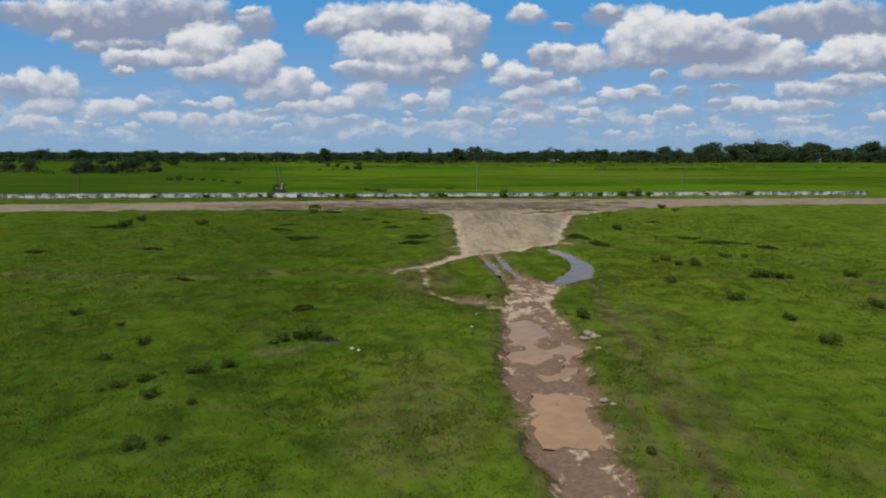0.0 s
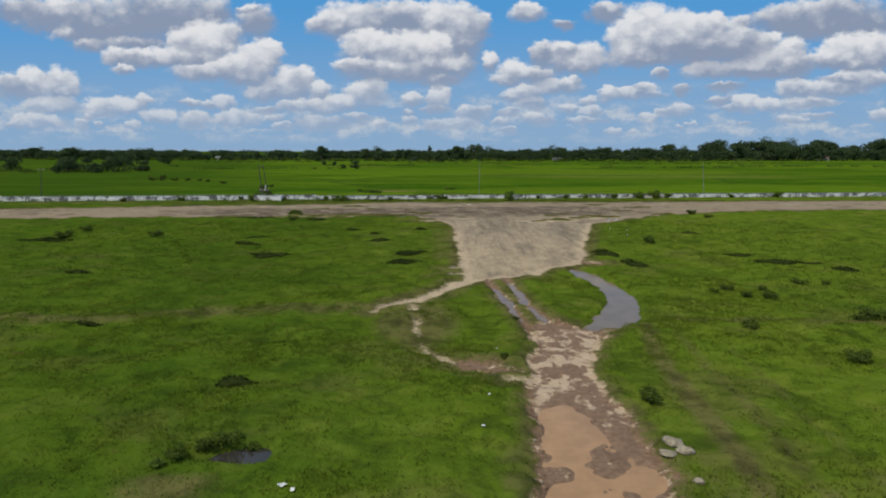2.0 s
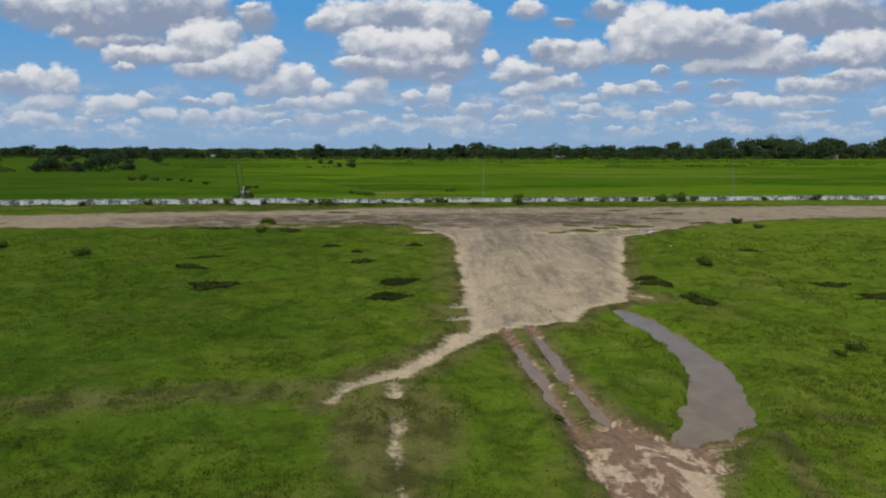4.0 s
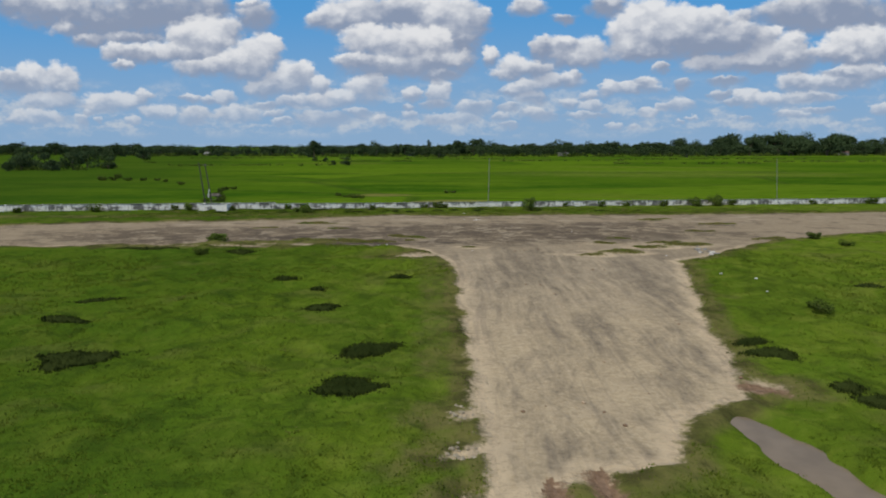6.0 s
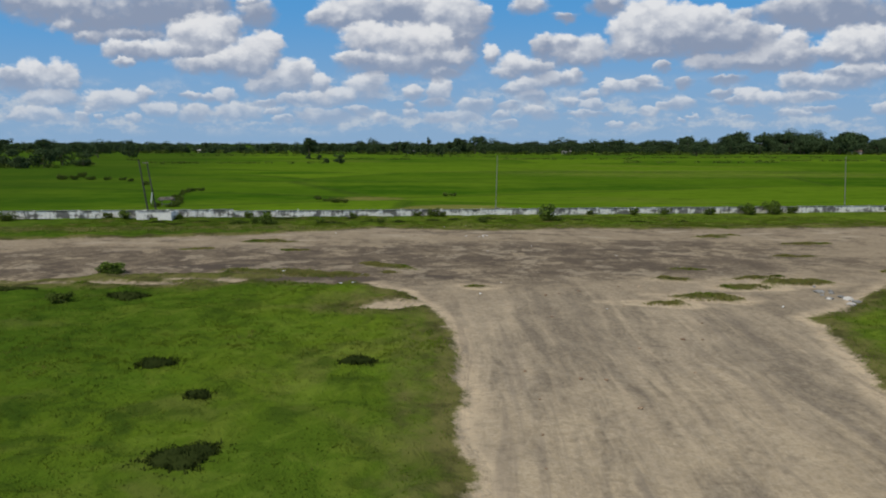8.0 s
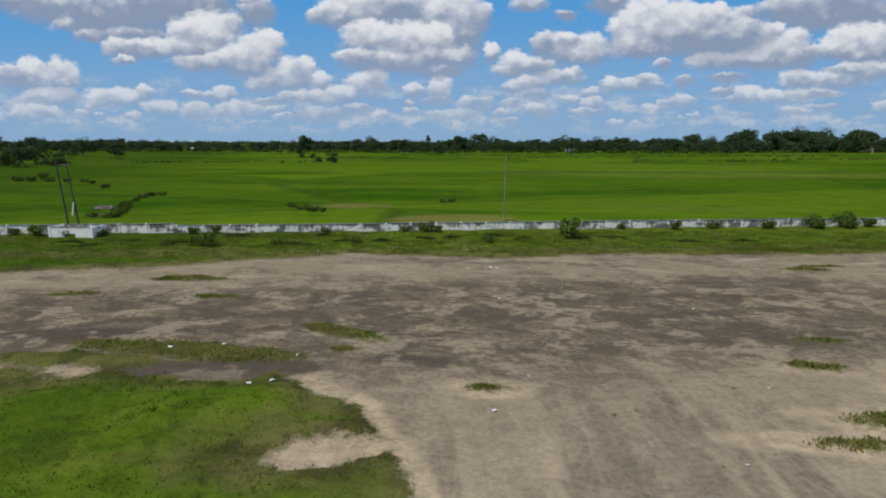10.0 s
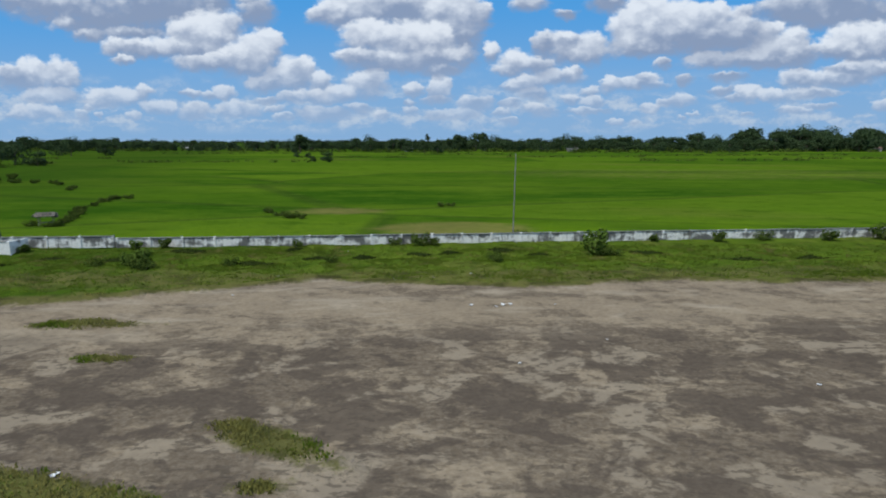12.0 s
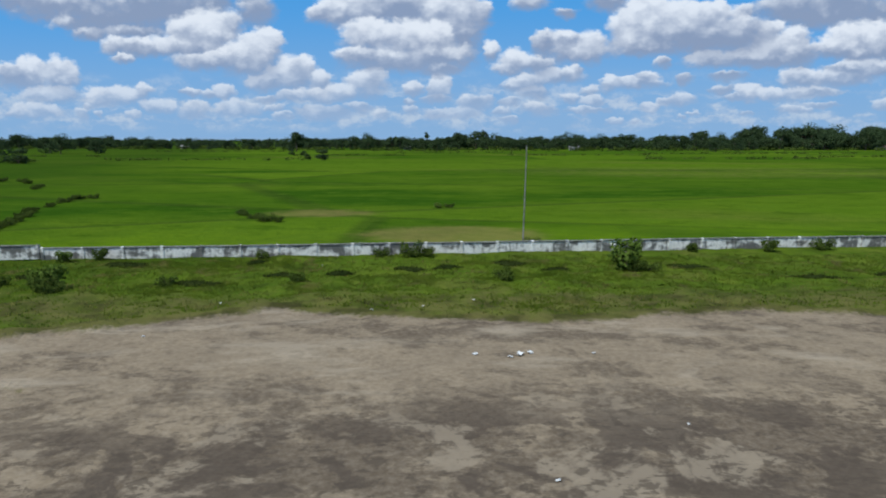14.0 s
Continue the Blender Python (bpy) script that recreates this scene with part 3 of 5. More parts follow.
    crumb = t.noise(t.scaled(p, (0.75, 1.2, 1.0)), 2.4, 6.0, 0.66, 0.4)
    return t.mix(t.math("MULTIPLY", t.step(crumb, 0.52, 0.60), t.math("MULTIPLY_ADD", dark, 0.50, 0.20)), c, (0.070, 0.056, 0.043)), fine


def mud_colour(t, p):
    big = t.noise(p, 0.7, 5.0, 0.6, 0.4)
    fine = t.noise(p, 4.0, 6.0, 0.7)
    wet = t.mix(t.step(fine, 0.3, 0.7), (0.115, 0.072, 0.046), (0.190, 0.126, 0.084))
    dry = t.mix(t.step(fine, 0.3, 0.7), (0.300, 0.220, 0.146), (0.400, 0.310, 0.215))
    x, y, z = t.xyz(p)
    crust = t.noise(t.scaled(p, (1.0, 0.75, 1.0)), 0.95, 6.0, 0.62, 0.5)
    upper = t.math("MULTIPLY", t.math("MULTIPLY", t.step(y, 37.0, 42.0), t.step(y, 50.5, 48.5)), t.step(x, 3.8, 4.6))
    rim = t.math("MULTIPLY", t.step(t.attr("mud"), 0.6, 0.15), 0.05)
    level = t.math("ADD", rim, t.math("MULTIPLY_ADD", upper, 0.13, t.math("MULTIPLY_ADD", fine, 0.16, crust)))
    return t.mix(t.step(level, 0.67, 0.75), wet, dry), fine


def grass_colour(t, p):
    """Cropped pasture: yellow-green and deep green in drifts, brown where it is trodden; darker green to the west."""
    # grows towards the west, strongest around y = 34
    darker = t.step(t.math("MULTIPLY_ADD", t.math("ABSOLUTE", t.math("SUBTRACT", t.xyz(p)[1], 34.0)), 0.09, t.math("MULTIPLY_ADD", t.noise(p, 0.05, 3.0, 0.5), 26.0, t.xyz(p)[0])), 24.0, -3.0)
    drift = t.noise(p, 0.07, 4.0, 0.55, 0.5)
    clump = t.noise(p, 0.34, 5.0, 0.6, 0.6)
    tuft = t.noise(p, 2.2, 5.0, 0.65)
    c = t.mix(t.step(drift, 0.36, 0.62), (0.056, 0.104, 0.008), (0.090, 0.146, 0.010))
    lush = t.noise(t.scaled(p, (0.8, 1.2, 1.0)), 0.16, 4.0, 0.58, 0.6)
    c = t.mix(t.math("MULTIPLY", t.step(lush, 0.50, 0.64), 0.7), c, (0.066, 0.130, 0.009))
    c = t.mix(t.math("MULTIPLY", t.step(lush, 0.46, 0.34), 0.55), c, (0.118, 0.118, 0.034))
    # lit tops and shaded hollows of tussocks, put into the colour as noise
    c = t.mix(t.math("MULTIPLY", t.step(clump, 0.52, 0.68), 0.65), c, (0.132, 0.172, 0.022))
    c = t.mix(t.math("MULTIPLY", t.step(clump, 0.47, 0.33), 0.8), c, (0.024, 0.050, 0.006))
    lump = t.noise(t.scaled(p, (0.75, 1.1, 1.0)), 0.80, 4.0, 0.60, 0.5)
    c = t.mix(t.math("MULTIPLY", t.step(lump, 0.48, 0.34), 0.62), c, (0.022, 0.044, 0.006))
    c = t.mix(t.math("MULTIPLY", t.step(lump, 0.53, 0.68), 0.55), c, (0.128, 0.186, 0.022))
    c = t.mix(t.math("MULTIPLY", darker, 0.46), c, (0.036, 0.072, 0.008))
    c = t.mix(t.math("SUBTRACT", 0.20, t.math("MULTIPLY", darker, 0.20)), c, (0.128, 0.168, 0.020))
    c = t.mix(t.math("MULTIPLY", t.step(tuft, 0.55, 0.36), 0.18), c, (0.030, 0.050, 0.007))
    return t.mix(1.0, c, (0.83, 0.80, 0.84), "MULTIPLY"), tuft


def ground_material():
    m, t, b = material("pasture")
    p = t.where()
    x, y, z = t.xyz(p)
    grass, tuft = grass_colour(t, p)
    worn = t.attr("worn")
    grass = t.mix(t.math("MULTIPLY", t.step(t.math("MULTIPLY_ADD", t.noise(p, 1.2, 4.0, 0.6), 0.9, worn), 0.65, 1.45), 0.85), grass, t.mix(t.step(t.noise(p, 0.5, 4.0, 0.6), 0.38, 0.58), (0.046, 0.040, 0.018), (0.104, 0.094, 0.034)))
    # rice and meadow beyond the wall, plot by plot
    over = t.math("SUBTRACT", t.math("MULTIPLY_ADD", x, -0.1, y), 153.6)
    plots = t.node("ShaderNodeTexVoronoi")
    t.put(plots.inputs["Vector"], t.scaled(p, (0.008, 0.017, 0.0)))
    plots.inputs["Scale"].default_value = 1.0
    hue = t.xyz(plots.outputs["Color"])[0]
    streak = t.noise(t.scaled(p, (0.016, 0.042, 0.0)), 1.0, 5.0, 0.55)
    rice = t.mix(t.step(hue, 0.2, 0.85), (0.024, 0.062, 0.004), (0.082, 0.136, 0.008))
    rice = t.mix(t.step(streak, 0.42, 0.66), rice, (0.074, 0.120, 0.008))
    rice = t.mix(t.math("MULTIPLY", t.step(streak, 0.40, 0.26), 0.7), rice, (0.024, 0.062, 0.004))
    rice = t.mix(t.math("MULTIPLY", t.step(t.noise(t.scaled(p, (0.008, 0.016, 0.0)), 1.0, 4.0, 0.5), 0.55, 0.68), 0.6), rice, (0.105, 0.112, 0.020))
    rice = t.mix(t.math("MULTIPLY", t.step(t.noise(t.scaled(p, (0.05, 0.12, 0.0)), 1.0, 5.0, 0.6), 0.44, 0.60), 0.5), rice, (0.054, 0.104, 0.005))
    bank = t.node("ShaderNodeTexVoronoi")
    bank.feature = "DISTANCE_TO_EDGE"
    t.put(bank.inputs["Vector"], t.scaled(p, (0.008, 0.017, 0.0)))
    bank.inputs["Scale"].default_value = 1.0
    rice = t.mix(t.math("MULTIPLY", t.step(bank.outputs["Distance"], 0.016, 0.004), 0.6), rice, (0.030, 0.050, 0.008))
    patchy = t.noise(t.scaled(p, (0.16, 0.30, 0.0)), 1.0, 6.0, 0.68)
    rice = t.mix(t.math("MULTIPLY", t.step(patchy, 0.50, 0.66), 0.45), rice, (0.078, 0.130, 0.010))
    rice = t.mix(t.math("MULTIPLY", t.step(patchy, 0.48, 0.34), 0.55), rice, (0.018, 0.050, 0.003))
    rice = t.mix(t.math("MULTIPLY", t.step(over, 22.0, 2.0), t.step(t.noise(t.scaled(p, (0.06, 0.05, 0.0)), 1.0, 3.0, 0.5), 0.40, 0.60)), rice, (0.088, 0.150, 0.006))
    ripe = t.attr("ripe")
    rice = t.mix(t.math("MULTIPLY", t.step(t.math("MULTIPLY_ADD", t.noise(p, 0.35, 4.0, 0.6), 0.8, ripe), 0.6, 1.2), 0.62), rice, (0.175, 0.140, 0.050))
    rice = t.mix(t.math("MULTIPLY", t.step(t.noise(p, 0.5, 3.0, 0.6), 0.35, 0.6), 0.22), rice, (0.04, 0.085, 0.008))
    # cloud shade over the western fields, put into the rice colour
    rice = t.mix(t.step(t.math("MULTIPLY_ADD", y, 0.25, t.math("MULTIPLY_ADD", t.noise(p, 0.02, 3.0, 0.5), 60.0, x)), 40.0, -30.0, 0.0, 0.62), rice, (0.024, 0.050, 0.006))
    green = t.mix(t.step(over, 0.0, 0.6), grass, rice)
    fray = t.math("MULTIPLY", t.math("SUBTRACT", t.noise(p, 3.2, 5.0, 0.7), 0.5), 1.3)
    dirt, f1 = dirt_colour(t, p)
    mud, f2 = mud_colour(t, p)
    c = t.mix(t.step(t.math("ADD", t.attr("road"), fray), -0.30, 0.22), green, dirt)
    c = t.mix(t.step(t.math("ADD", t.attr("mud"), fray), -0.22, 0.20), c, mud)
    t.put(b.inputs["Base Color"], c)
    b.inputs["Roughness"].default_value = 0.95
    b.inputs["Specular IOR Level"].default_value = 0.0
    h = t.math("MULTIPLY_ADD", t.noise(p, 9.0, 4.0, 0.7), 0.2, t.math("MULTIPLY_ADD", t.noise(p, 0.9, 4.0, 0.55, 0.5), 2.4, t.math("MULTIPLY", tuft, 0.6)))
    t.put(b.inputs["Normal"], t.bump(h, 1.0, 0.125))
    return m


def road_material():
    m, t, b = material("dry earth")
    p = t.where()
    c, fine = dirt_colour(t, p)
    t.put(b.inputs["Base Color"], c)
    b.inputs["Roughness"].default_value = 0.95
    b.inputs["Specular IOR Level"].default_value = 0.0
    t.put(b.inputs["Normal"], t.bump(fine, 0.22, 0.05))
    return m


def mud_material():
    m, t, b = material("wet mud")
    p = t.where()
    c, fine = mud_colour(t, p)
    t.put(b.inputs["Base Color"], c)
    t.put(b.inputs["Roughness"], t.step(fine, 0.35, 0.7, 0.6, 0.95))
    b.inputs["Specular IOR Level"].default_value = 0.08
    t.put(b.inputs["Normal"], t.bump(fine, 0.7, 0.06))
    return m


def water_material(name, base, ripple):
    m, t, b = material(name)
    p = t.where()
    t.put(b.inputs["Base Color"], t.mix(t.step(t.noise(p, 0.9, 3.0, 0.6), 0.3, 0.7), tuple(0.82 * c for c in base), base))
    b.inputs["Roughness"].default_value = 0.06
    b.inputs["IOR"].default_value = 1.33
    t.put(b.inputs["Normal"], t.bump(t.noise(p, 7.0, 2.0, 0.5), ripple, 0.01))
    return m


def soft_normal(t, g, keep):
    """Thin leaves scatter the light that falls from above: their normals lean upwards."""
    return t.vec("NORMALIZE", t.vec("ADD", t.scaled(g.outputs["Normal"], (keep, keep, keep)), (0.0, 0.0, 1.0 - keep)))


def thin_leaf(m, t, colour, normal, through_it, under=None):
    """A matt leaf, lit on both sides."""
    for n in list(m.node_tree.nodes):
        if n.bl_idname == "ShaderNodeBsdfPrincipled":
            m.node_tree.nodes.remove(n)
    a, b, mx = t.node("ShaderNodeBsdfDiffuse"), t.node("ShaderNodeBsdfTranslucent"), t.node("ShaderNodeMixShader")
    for n in (a, b):
        t.put(n.inputs["Color"], colour)
    t.put(a.inputs["Normal"], normal)
    t.put(b.inputs["Normal"], under or normal)
    mx.inputs[0].default_value = through_it
    t.put(mx.inputs[1], a.outputs[0])
    t.put(mx.inputs[2], b.outputs[0])
    t.put(m.node_tree.nodes["Material Output"].inputs["Surface"], mx.outputs[0])
    return m


def leaf_material(name, dark, light, size=1.4):
    m, t, b = material(name)
    g = t.node("ShaderNodeNewGeometry")
    isle = g.outputs["Random Per Island"]
    who = t.node("ShaderNodeObjectInfo").outputs["Random"]
    c = t.mix(isle, dark, light)
    c = t.mix(t.math("MULTIPLY", t.step(t.noise(g.outputs["Position"], size, 2.0, 0.5), 0.4, 0.7), 0.5), c, light)
    c = t.mix(t.math("MULTIPLY", who, 0.35), c, tuple(0.6 * a + 0.4 * d for a, d in zip(dark, light)))
    return thin_leaf(m, t, c, soft_normal(t, g, 0.7), 0.35)


def blade_material(name, straw):
    """Grass blades take the drifts of the sward they grow in; some are bleached to straw."""
    m, t, b = material(name)
    g = t.node("ShaderNodeNewGeometry")
    c, tuft = grass_colour(t, g.outputs["Position"])
    c = t.mix(0.35, c, t.mix(g.outputs["Random Per Island"], (0.060, 0.092, 0.010), (0.125, 0.155, 0.028)))
    dry = t.step(t.noise(g.outputs["Position"], 0.45, 4.0, 0.6), 0.62 - straw, 0.74 - straw)
    c = t.mix(t.math("MULTIPLY", dry, 0.75), c, (0.150, 0.132, 0.052))
    c = t.mix(1.0, c, (1.6, 1.6, 1.4), "MULTIPLY")
    up = soft_normal(t, g, 0.15)
    return thin_leaf(m, t, c, up, 0.5, t.scaled(up, (-1.0, -1.0, -1.0)))


def rough_material(name, a, c2, scale, rough=0.9, bump=0.4, stretch=(1, 1, 1)):
    m, t, b = material(name)
    p = t.scaled(t.where(), stretch)
    f = t.noise(p, scale, 5.0, 0.65)
    t.put(b.inputs["Base Color"], t.mix(t.step(f, 0.32, 0.68), a, c2))
    b.inputs["Roughness"].default_value = rough
    t.put(b.inputs["Normal"], t.bump(f, bump, 0.03))
    return m


def wall_paint(name, stain):
    """Old whitewash on render: mildew in blotches and runs, bare grey where it has flaked."""
    m, t, b = material(name)
    p = t.where()
    x, y, z = t.xyz(p)
    blotch = t.noise(t.scaled(p, (0.55, 0.55, 0.9)), 1.0, 5.0, 0.65, 0.3)
    runs = t.noise(t.scaled(p, (3.0, 3.0, 0.5)), 1.0, 4.0, 0.6)
    fine = t.noise(p, 6.0, 4.0, 0.6)
    c = t.mix(t.step(fine, 0.3, 0.7), (0.62, 0.615, 0.60), (0.80, 0.795, 0.78))
    c = t.mix(t.step(t.math("MULTIPLY_ADD", runs, 0.45, blotch), stain, stain + 0.16), c, (0.12, 0.12, 0.115))
    c = t.mix(t.math("MULTIPLY", t.step(t.noise(p, 2.2, 5.0, 0.7), 0.58, 0.66), 0.7), c, (0.24, 0.24, 0.235))
    t.put(b.inputs["Base Color"], c)
    b.inputs["Roughness"].default_value = 0.9
    t.put(b.inputs["Normal"], t.bump(fine, 0.3, 0.02))
    return m


PASTURE, EARTH, MUD = ground_material(), road_material(), mud_material()
BROWN_WATER = water_material("silty brown water", (0.300, 0.180, 0.096), 0.12)
BROWN_WATER.node_tree.nodes["Principled BSDF"].inputs["Specular IOR Level"].default_value = 0.22
GREY_WATER = water_material("still grey water", (0.165, 0.128, 0.092), 0.10)
GREY_WATER.node_tree.nodes["Principled BSDF"].inputs["Specular IOR Level"].default_value = 0.12
RUT_WATER = water_material("shallow rut water", (0.180, 0.130, 0.092), 0.10)
RUT_WATER.node_tree.nodes["Principled BSDF"].inputs["Specular IOR Level"].default_value = 0.15
DARK_WATER = water_material("dark pool water", (0.030, 0.028, 0.024), 0.10)
BLADES, VERGE_BLADES = blade_material("grass blades", 0.0), blade_material("verge grass blades", 0.09)
WEED_BLADES = blade_material("weed blades", 0.24)
TREE_LEAF = leaf_material("tree leaves", (0.026, 0.044, 0.022), (0.062, 0.094, 0.040), 0.12)
BUSH_LEAF = leaf_material("bush leaves", (0.030, 0.052, 0.010), (0.092, 0.128, 0.026))
SEDGE = leaf_material("dark sedge", (0.018, 0.028, 0.007), (0.040, 0.054, 0.014))
PALE_LEAF = leaf_material("pale leaves", (0.050, 0.095, 0.014), (0.125, 0.175, 0.035))
BARK = rough_material("bark", (0.06, 0.045, 0.032), (0.13, 0.10, 0.075), 3.0, stretch=(1, 1, 0.25))
WASH, FRESH_WASH = wall_paint("flaking whitewash", 0.65), wall_paint("fresher whitewash", 0.80)
CONCRETE = rough_material("weathered concrete", (0.10, 0.098, 0.092), (0.23, 0.225, 0.215), 2.5)
STONE = rough_material("pale limestone", (0.15, 0.125, 0.085), (0.27, 0.235, 0.17), 4.0, bump=0.7)
TIMBER = rough_material("grey timber", (0.085, 0.075, 0.065), (0.20, 0.18, 0.16), 4.0, stretch=(1, 1, 0.15))
DARK_POLE = rough_material("tarred pole", (0.025, 0.025, 0.023), (0.060, 0.057, 0.052), 3.0, stretch=(1, 1, 0.2))
THATCH = rough_material("old thatch", (0.075, 0.065, 0.052), (0.17, 0.15, 0.125), 5.0)
ROOF_TIN = rough_material("tin roof", (0.17, 0.16, 0.155), (0.30, 0.29, 0.285), 1.2, rough=0.5)
RED_TIN = rough_material("rusty roof", (0.10, 0.060, 0.045), (0.17, 0.105, 0.08), 1.0, rough=0.7)
PLASTER = rough_material("pale plaster", (0.30, 0.28, 0.26), (0.42, 0.40, 0.37), 1.0)
PLASTIC = rough_material("white plastic", (0.45, 0.46, 0.46), (0.66, 0.66, 0.64), 9.0, rough=0.5, bump=0.2)
GLASS = rough_material("dark pane", (0.02, 0.025, 0.03), (0.04, 0.05, 0.06), 1.0, rough=0.1, bump=0.0)


# ---------------------------------------------------------------- ground, road, track, water
def sheet(name, keep, lift, mat, label):
    """A piece of the land's surface where keep says so, lifted a little."""
    idx = np.arange(NX * NY).reshape(NY, NX)
    quads = np.stack([idx[:-1, :-1], idx[:-1, 1:], idx[1:, 1:], idx[1:, :-1]], -1).reshape(-1, 4)
    k = keep.ravel()
    quads = quads[k[quads].all(1)]
    used = np.unique(quads)
    remap = np.zeros(NX * NY, np.int64)
    remap[used] = np.arange(len(used))
    verts = np.stack([MX.ravel(), MY.ravel(), MZ.ravel() + lift], -1)[used]
    worn = np.maximum(smooth(-2.6, -0.2, M_ROAD), 0.85 * smooth(-1.6, -0.1, M_MUD))
    worn = np.maximum(worn, 0.80 * smooth(-1.6, 1.4, inside_strip(MX, MY, [(-4, 55.2), (-9.7, 54.2), (-16.6, 53.0), (-23, 51.6), (-30, 51.8), (-60, 53.5)], 1.5)))
    worn = np.maximum(worn, 0.9 * smooth(-1.5, 1.0, inside_oval(MX, MY, -1.5, 51, 2.6, 5.0)))
    worn = np.maximum(worn, 0.55 * smooth(-1.5, 1.0, inside_oval(MX, MY, 10.6, 27.0, 2.0, 8.0, 8)))
    for line, half, much in (([(12.9, 50), (11.9, 45), (11.4, 40), (10.9, 35), (10.3, 29), (9.6, 23), (9.0, 16)], 0.35, 1.0), ([(14.6, 50), (13.9, 44), (13.2, 38), (12.6, 32), (12.0, 25), (11.5, 16)], 0.2, 0.7),
                             ([(16.4, 46), (15.4, 38), (14.6, 30), (14.0, 22), (13.6, 16)], 0.15, 0.55), ([(8.2, 26), (7.8, 21), (7.5, 16)], 0.4, 0.8)):
        worn = np.maximum(worn, much * smooth(-0.9, 0.4, inside_strip(MX, MY, line, half)))
    worn = np.maximum(worn, 0.9 * smooth(-0.8, 0.6, inside_oval(MX, MY, -8.8, 31.6, 1.7, 0.9)))
    worn = np.maximum(worn, 0.62 * smooth(-1.8, 1.2, inside_oval(MX, MY, -1.2, 23.0, 3.6, 5.0)))
    worn = np.maximum(worn, 0.85 * smooth(-0.8, 0.4, inside_strip(MX, MY, [(16, 52), (24, 51), (40, 50)], 0.4)))
    worn = np.maximum(worn, 0.62 * smooth(-1.6, 0.6, inside_strip(MX, MY, [(0.2, 74), (0.1, 84), (-0.2, 92), (-0.6, 98), (-4, 103)], 0.9)))
    worn = np.maximum(worn, 0.60 * smooth(129, 133, MY - 0.05 * MX) * smooth(141, 134, MY - 0.05 * MX) + 0.30 * smooth(131, 137, MY - 0.05 * MX) * smooth(170, 150, MY) * (MY > 130))
    ripe = np.maximum(smooth(-3, 3, inside_oval(MX, MY, 3.0, 164.0, 9.0, 5.5)), 0.85 * smooth(-3, 3, inside_oval(MX, MY, -13.5, 181, 7.5, 4)))
    ripe = np.maximum(ripe, 0.38 * smooth(-20, 12, inside_oval(MX, MY, 90, 285, 80, 34)))
    damp = np.maximum(smooth(-0.6, 0.5, inside_oval(MX, MY, -8.0, 107.6, 4.4, 1.1, 3)), 0.8 * smooth(-0.8, 0.5, inside_oval(MX, MY, -16.5, 112.2, 4.5, 0.9, 4)))
    damp = np.maximum(damp, 0.6 * smooth(-0.8, 0.5, inside_oval(MX, MY, 0.6, 108.6, 3.0, 0.8, 0)))
    attrs = {"damp": damp.ravel()[used], "road": np.clip(M_ROAD, -3, 3).ravel()[used], "mud": np.clip(M_MUD, -3, 3).ravel()[used], "worn": worn.ravel()[used], "ripe": ripe.ravel()[used]}
    me = shade_smooth(mesh_from(name, verts, remap[quads], attrs))
    me.materials.append(mat)
    return tagged(new(name, me), label, name.split("_")[-1], kind="structure")


sheet("ground", np.ones_like(MX, bool), 0.0, PASTURE, "wide green pasture and rice fields, cropped and uneven")
sheet("road", (M_ROAD > 0.32) & (M_MUD < 0.3) & (np.abs(MX) < 310), 0.006, EARTH, "broad pale dirt road with grey trodden patches")
sheet("track", (M_MUD > 0.26) & (MY > -40), 0.011, MUD, "rutted reddish mud track between grass banks")


def widened(outline, by):
    """An outline moved outwards along its own normals; it runs clockwise."""
    out, n = [], len(outline)
    for k, (px, py) in enumerate(outline):
        d = Vector(outline[(k + 1) % n]) - Vector(outline[k - 1])
        d.normalize()
        out.append((px - d.y * by, py + d.x * by))
    return out


def pool(name, outline, z, mat, label, grow):
    """A level water surface, somewhat wider than its hollow, whose bank cuts it off."""
    cx, cy = np.mean(outline, 0)
    bm = bmesh.new()
    pts = []
    for i, (px, py) in enumerate(outline):
        d = math.hypot(px - cx, py - cy) or 1
        pts.append(bm.verts.new((px + (px - cx) / d * grow, py + (py - cy) / d * grow, z)))
    bm.faces.new(pts)
    bmesh.ops.triangulate(bm, faces=bm.faces[:])
    bmesh.ops.recalc_face_normals(bm, faces=bm.faces[:])
    if bm.faces[:][0].normal.z < 0:
        bmesh.ops.reverse_faces(bm, faces=bm.faces[:])
    me = bpy.data.meshes.new(name)
    bm.to_mesh(me)
    bm.free()
    me.materials.append(mat)
    return tagged(new(name, me), label, name, kind="structure")


for k, p in enumerate(PUDDLES):
    pool("puddle", p, -0.085 - 0.004 * (k % 5), BROWN_WATER if k < 5 else RUT_WATER, "shallow puddle of silty brown water in the track", 0.35)
pool("water_pond", widened(CANAL, 0.7), -0.15, GREY_WATER, "curved ditch of still grey water beside the junction", 0.0)
pool("water_hole", [(-8.6, 34.0), (-8.1, 33.5), (-7.4, 33.3), (-6.7, 33.5), (-6.2, 34.0), (-6.2, 34.7), (-6.9, 35.1), (-7.7, 35.2), (-8.3, 34.8)], -0.17, DARK_WATER, "small dark water hole with a muddy rim in the grass", 0.1)


# ---------------------------------------------------------------- small builders
def part(name, me, mat, parent=None, label=""):
    """Links a mesh or bmesh as one object, under a thing or a part."""
    if isinstance(me, bmesh.types.BMesh):
        data = bpy.data.meshes.new(name)
        me.to_mesh(data)
        me.free()
        me = data
    if mat and not me.materials:
        me.materials.append(mat)
    ob = new(name, me)
    ob.parent = parent
    return tagged(ob, label)


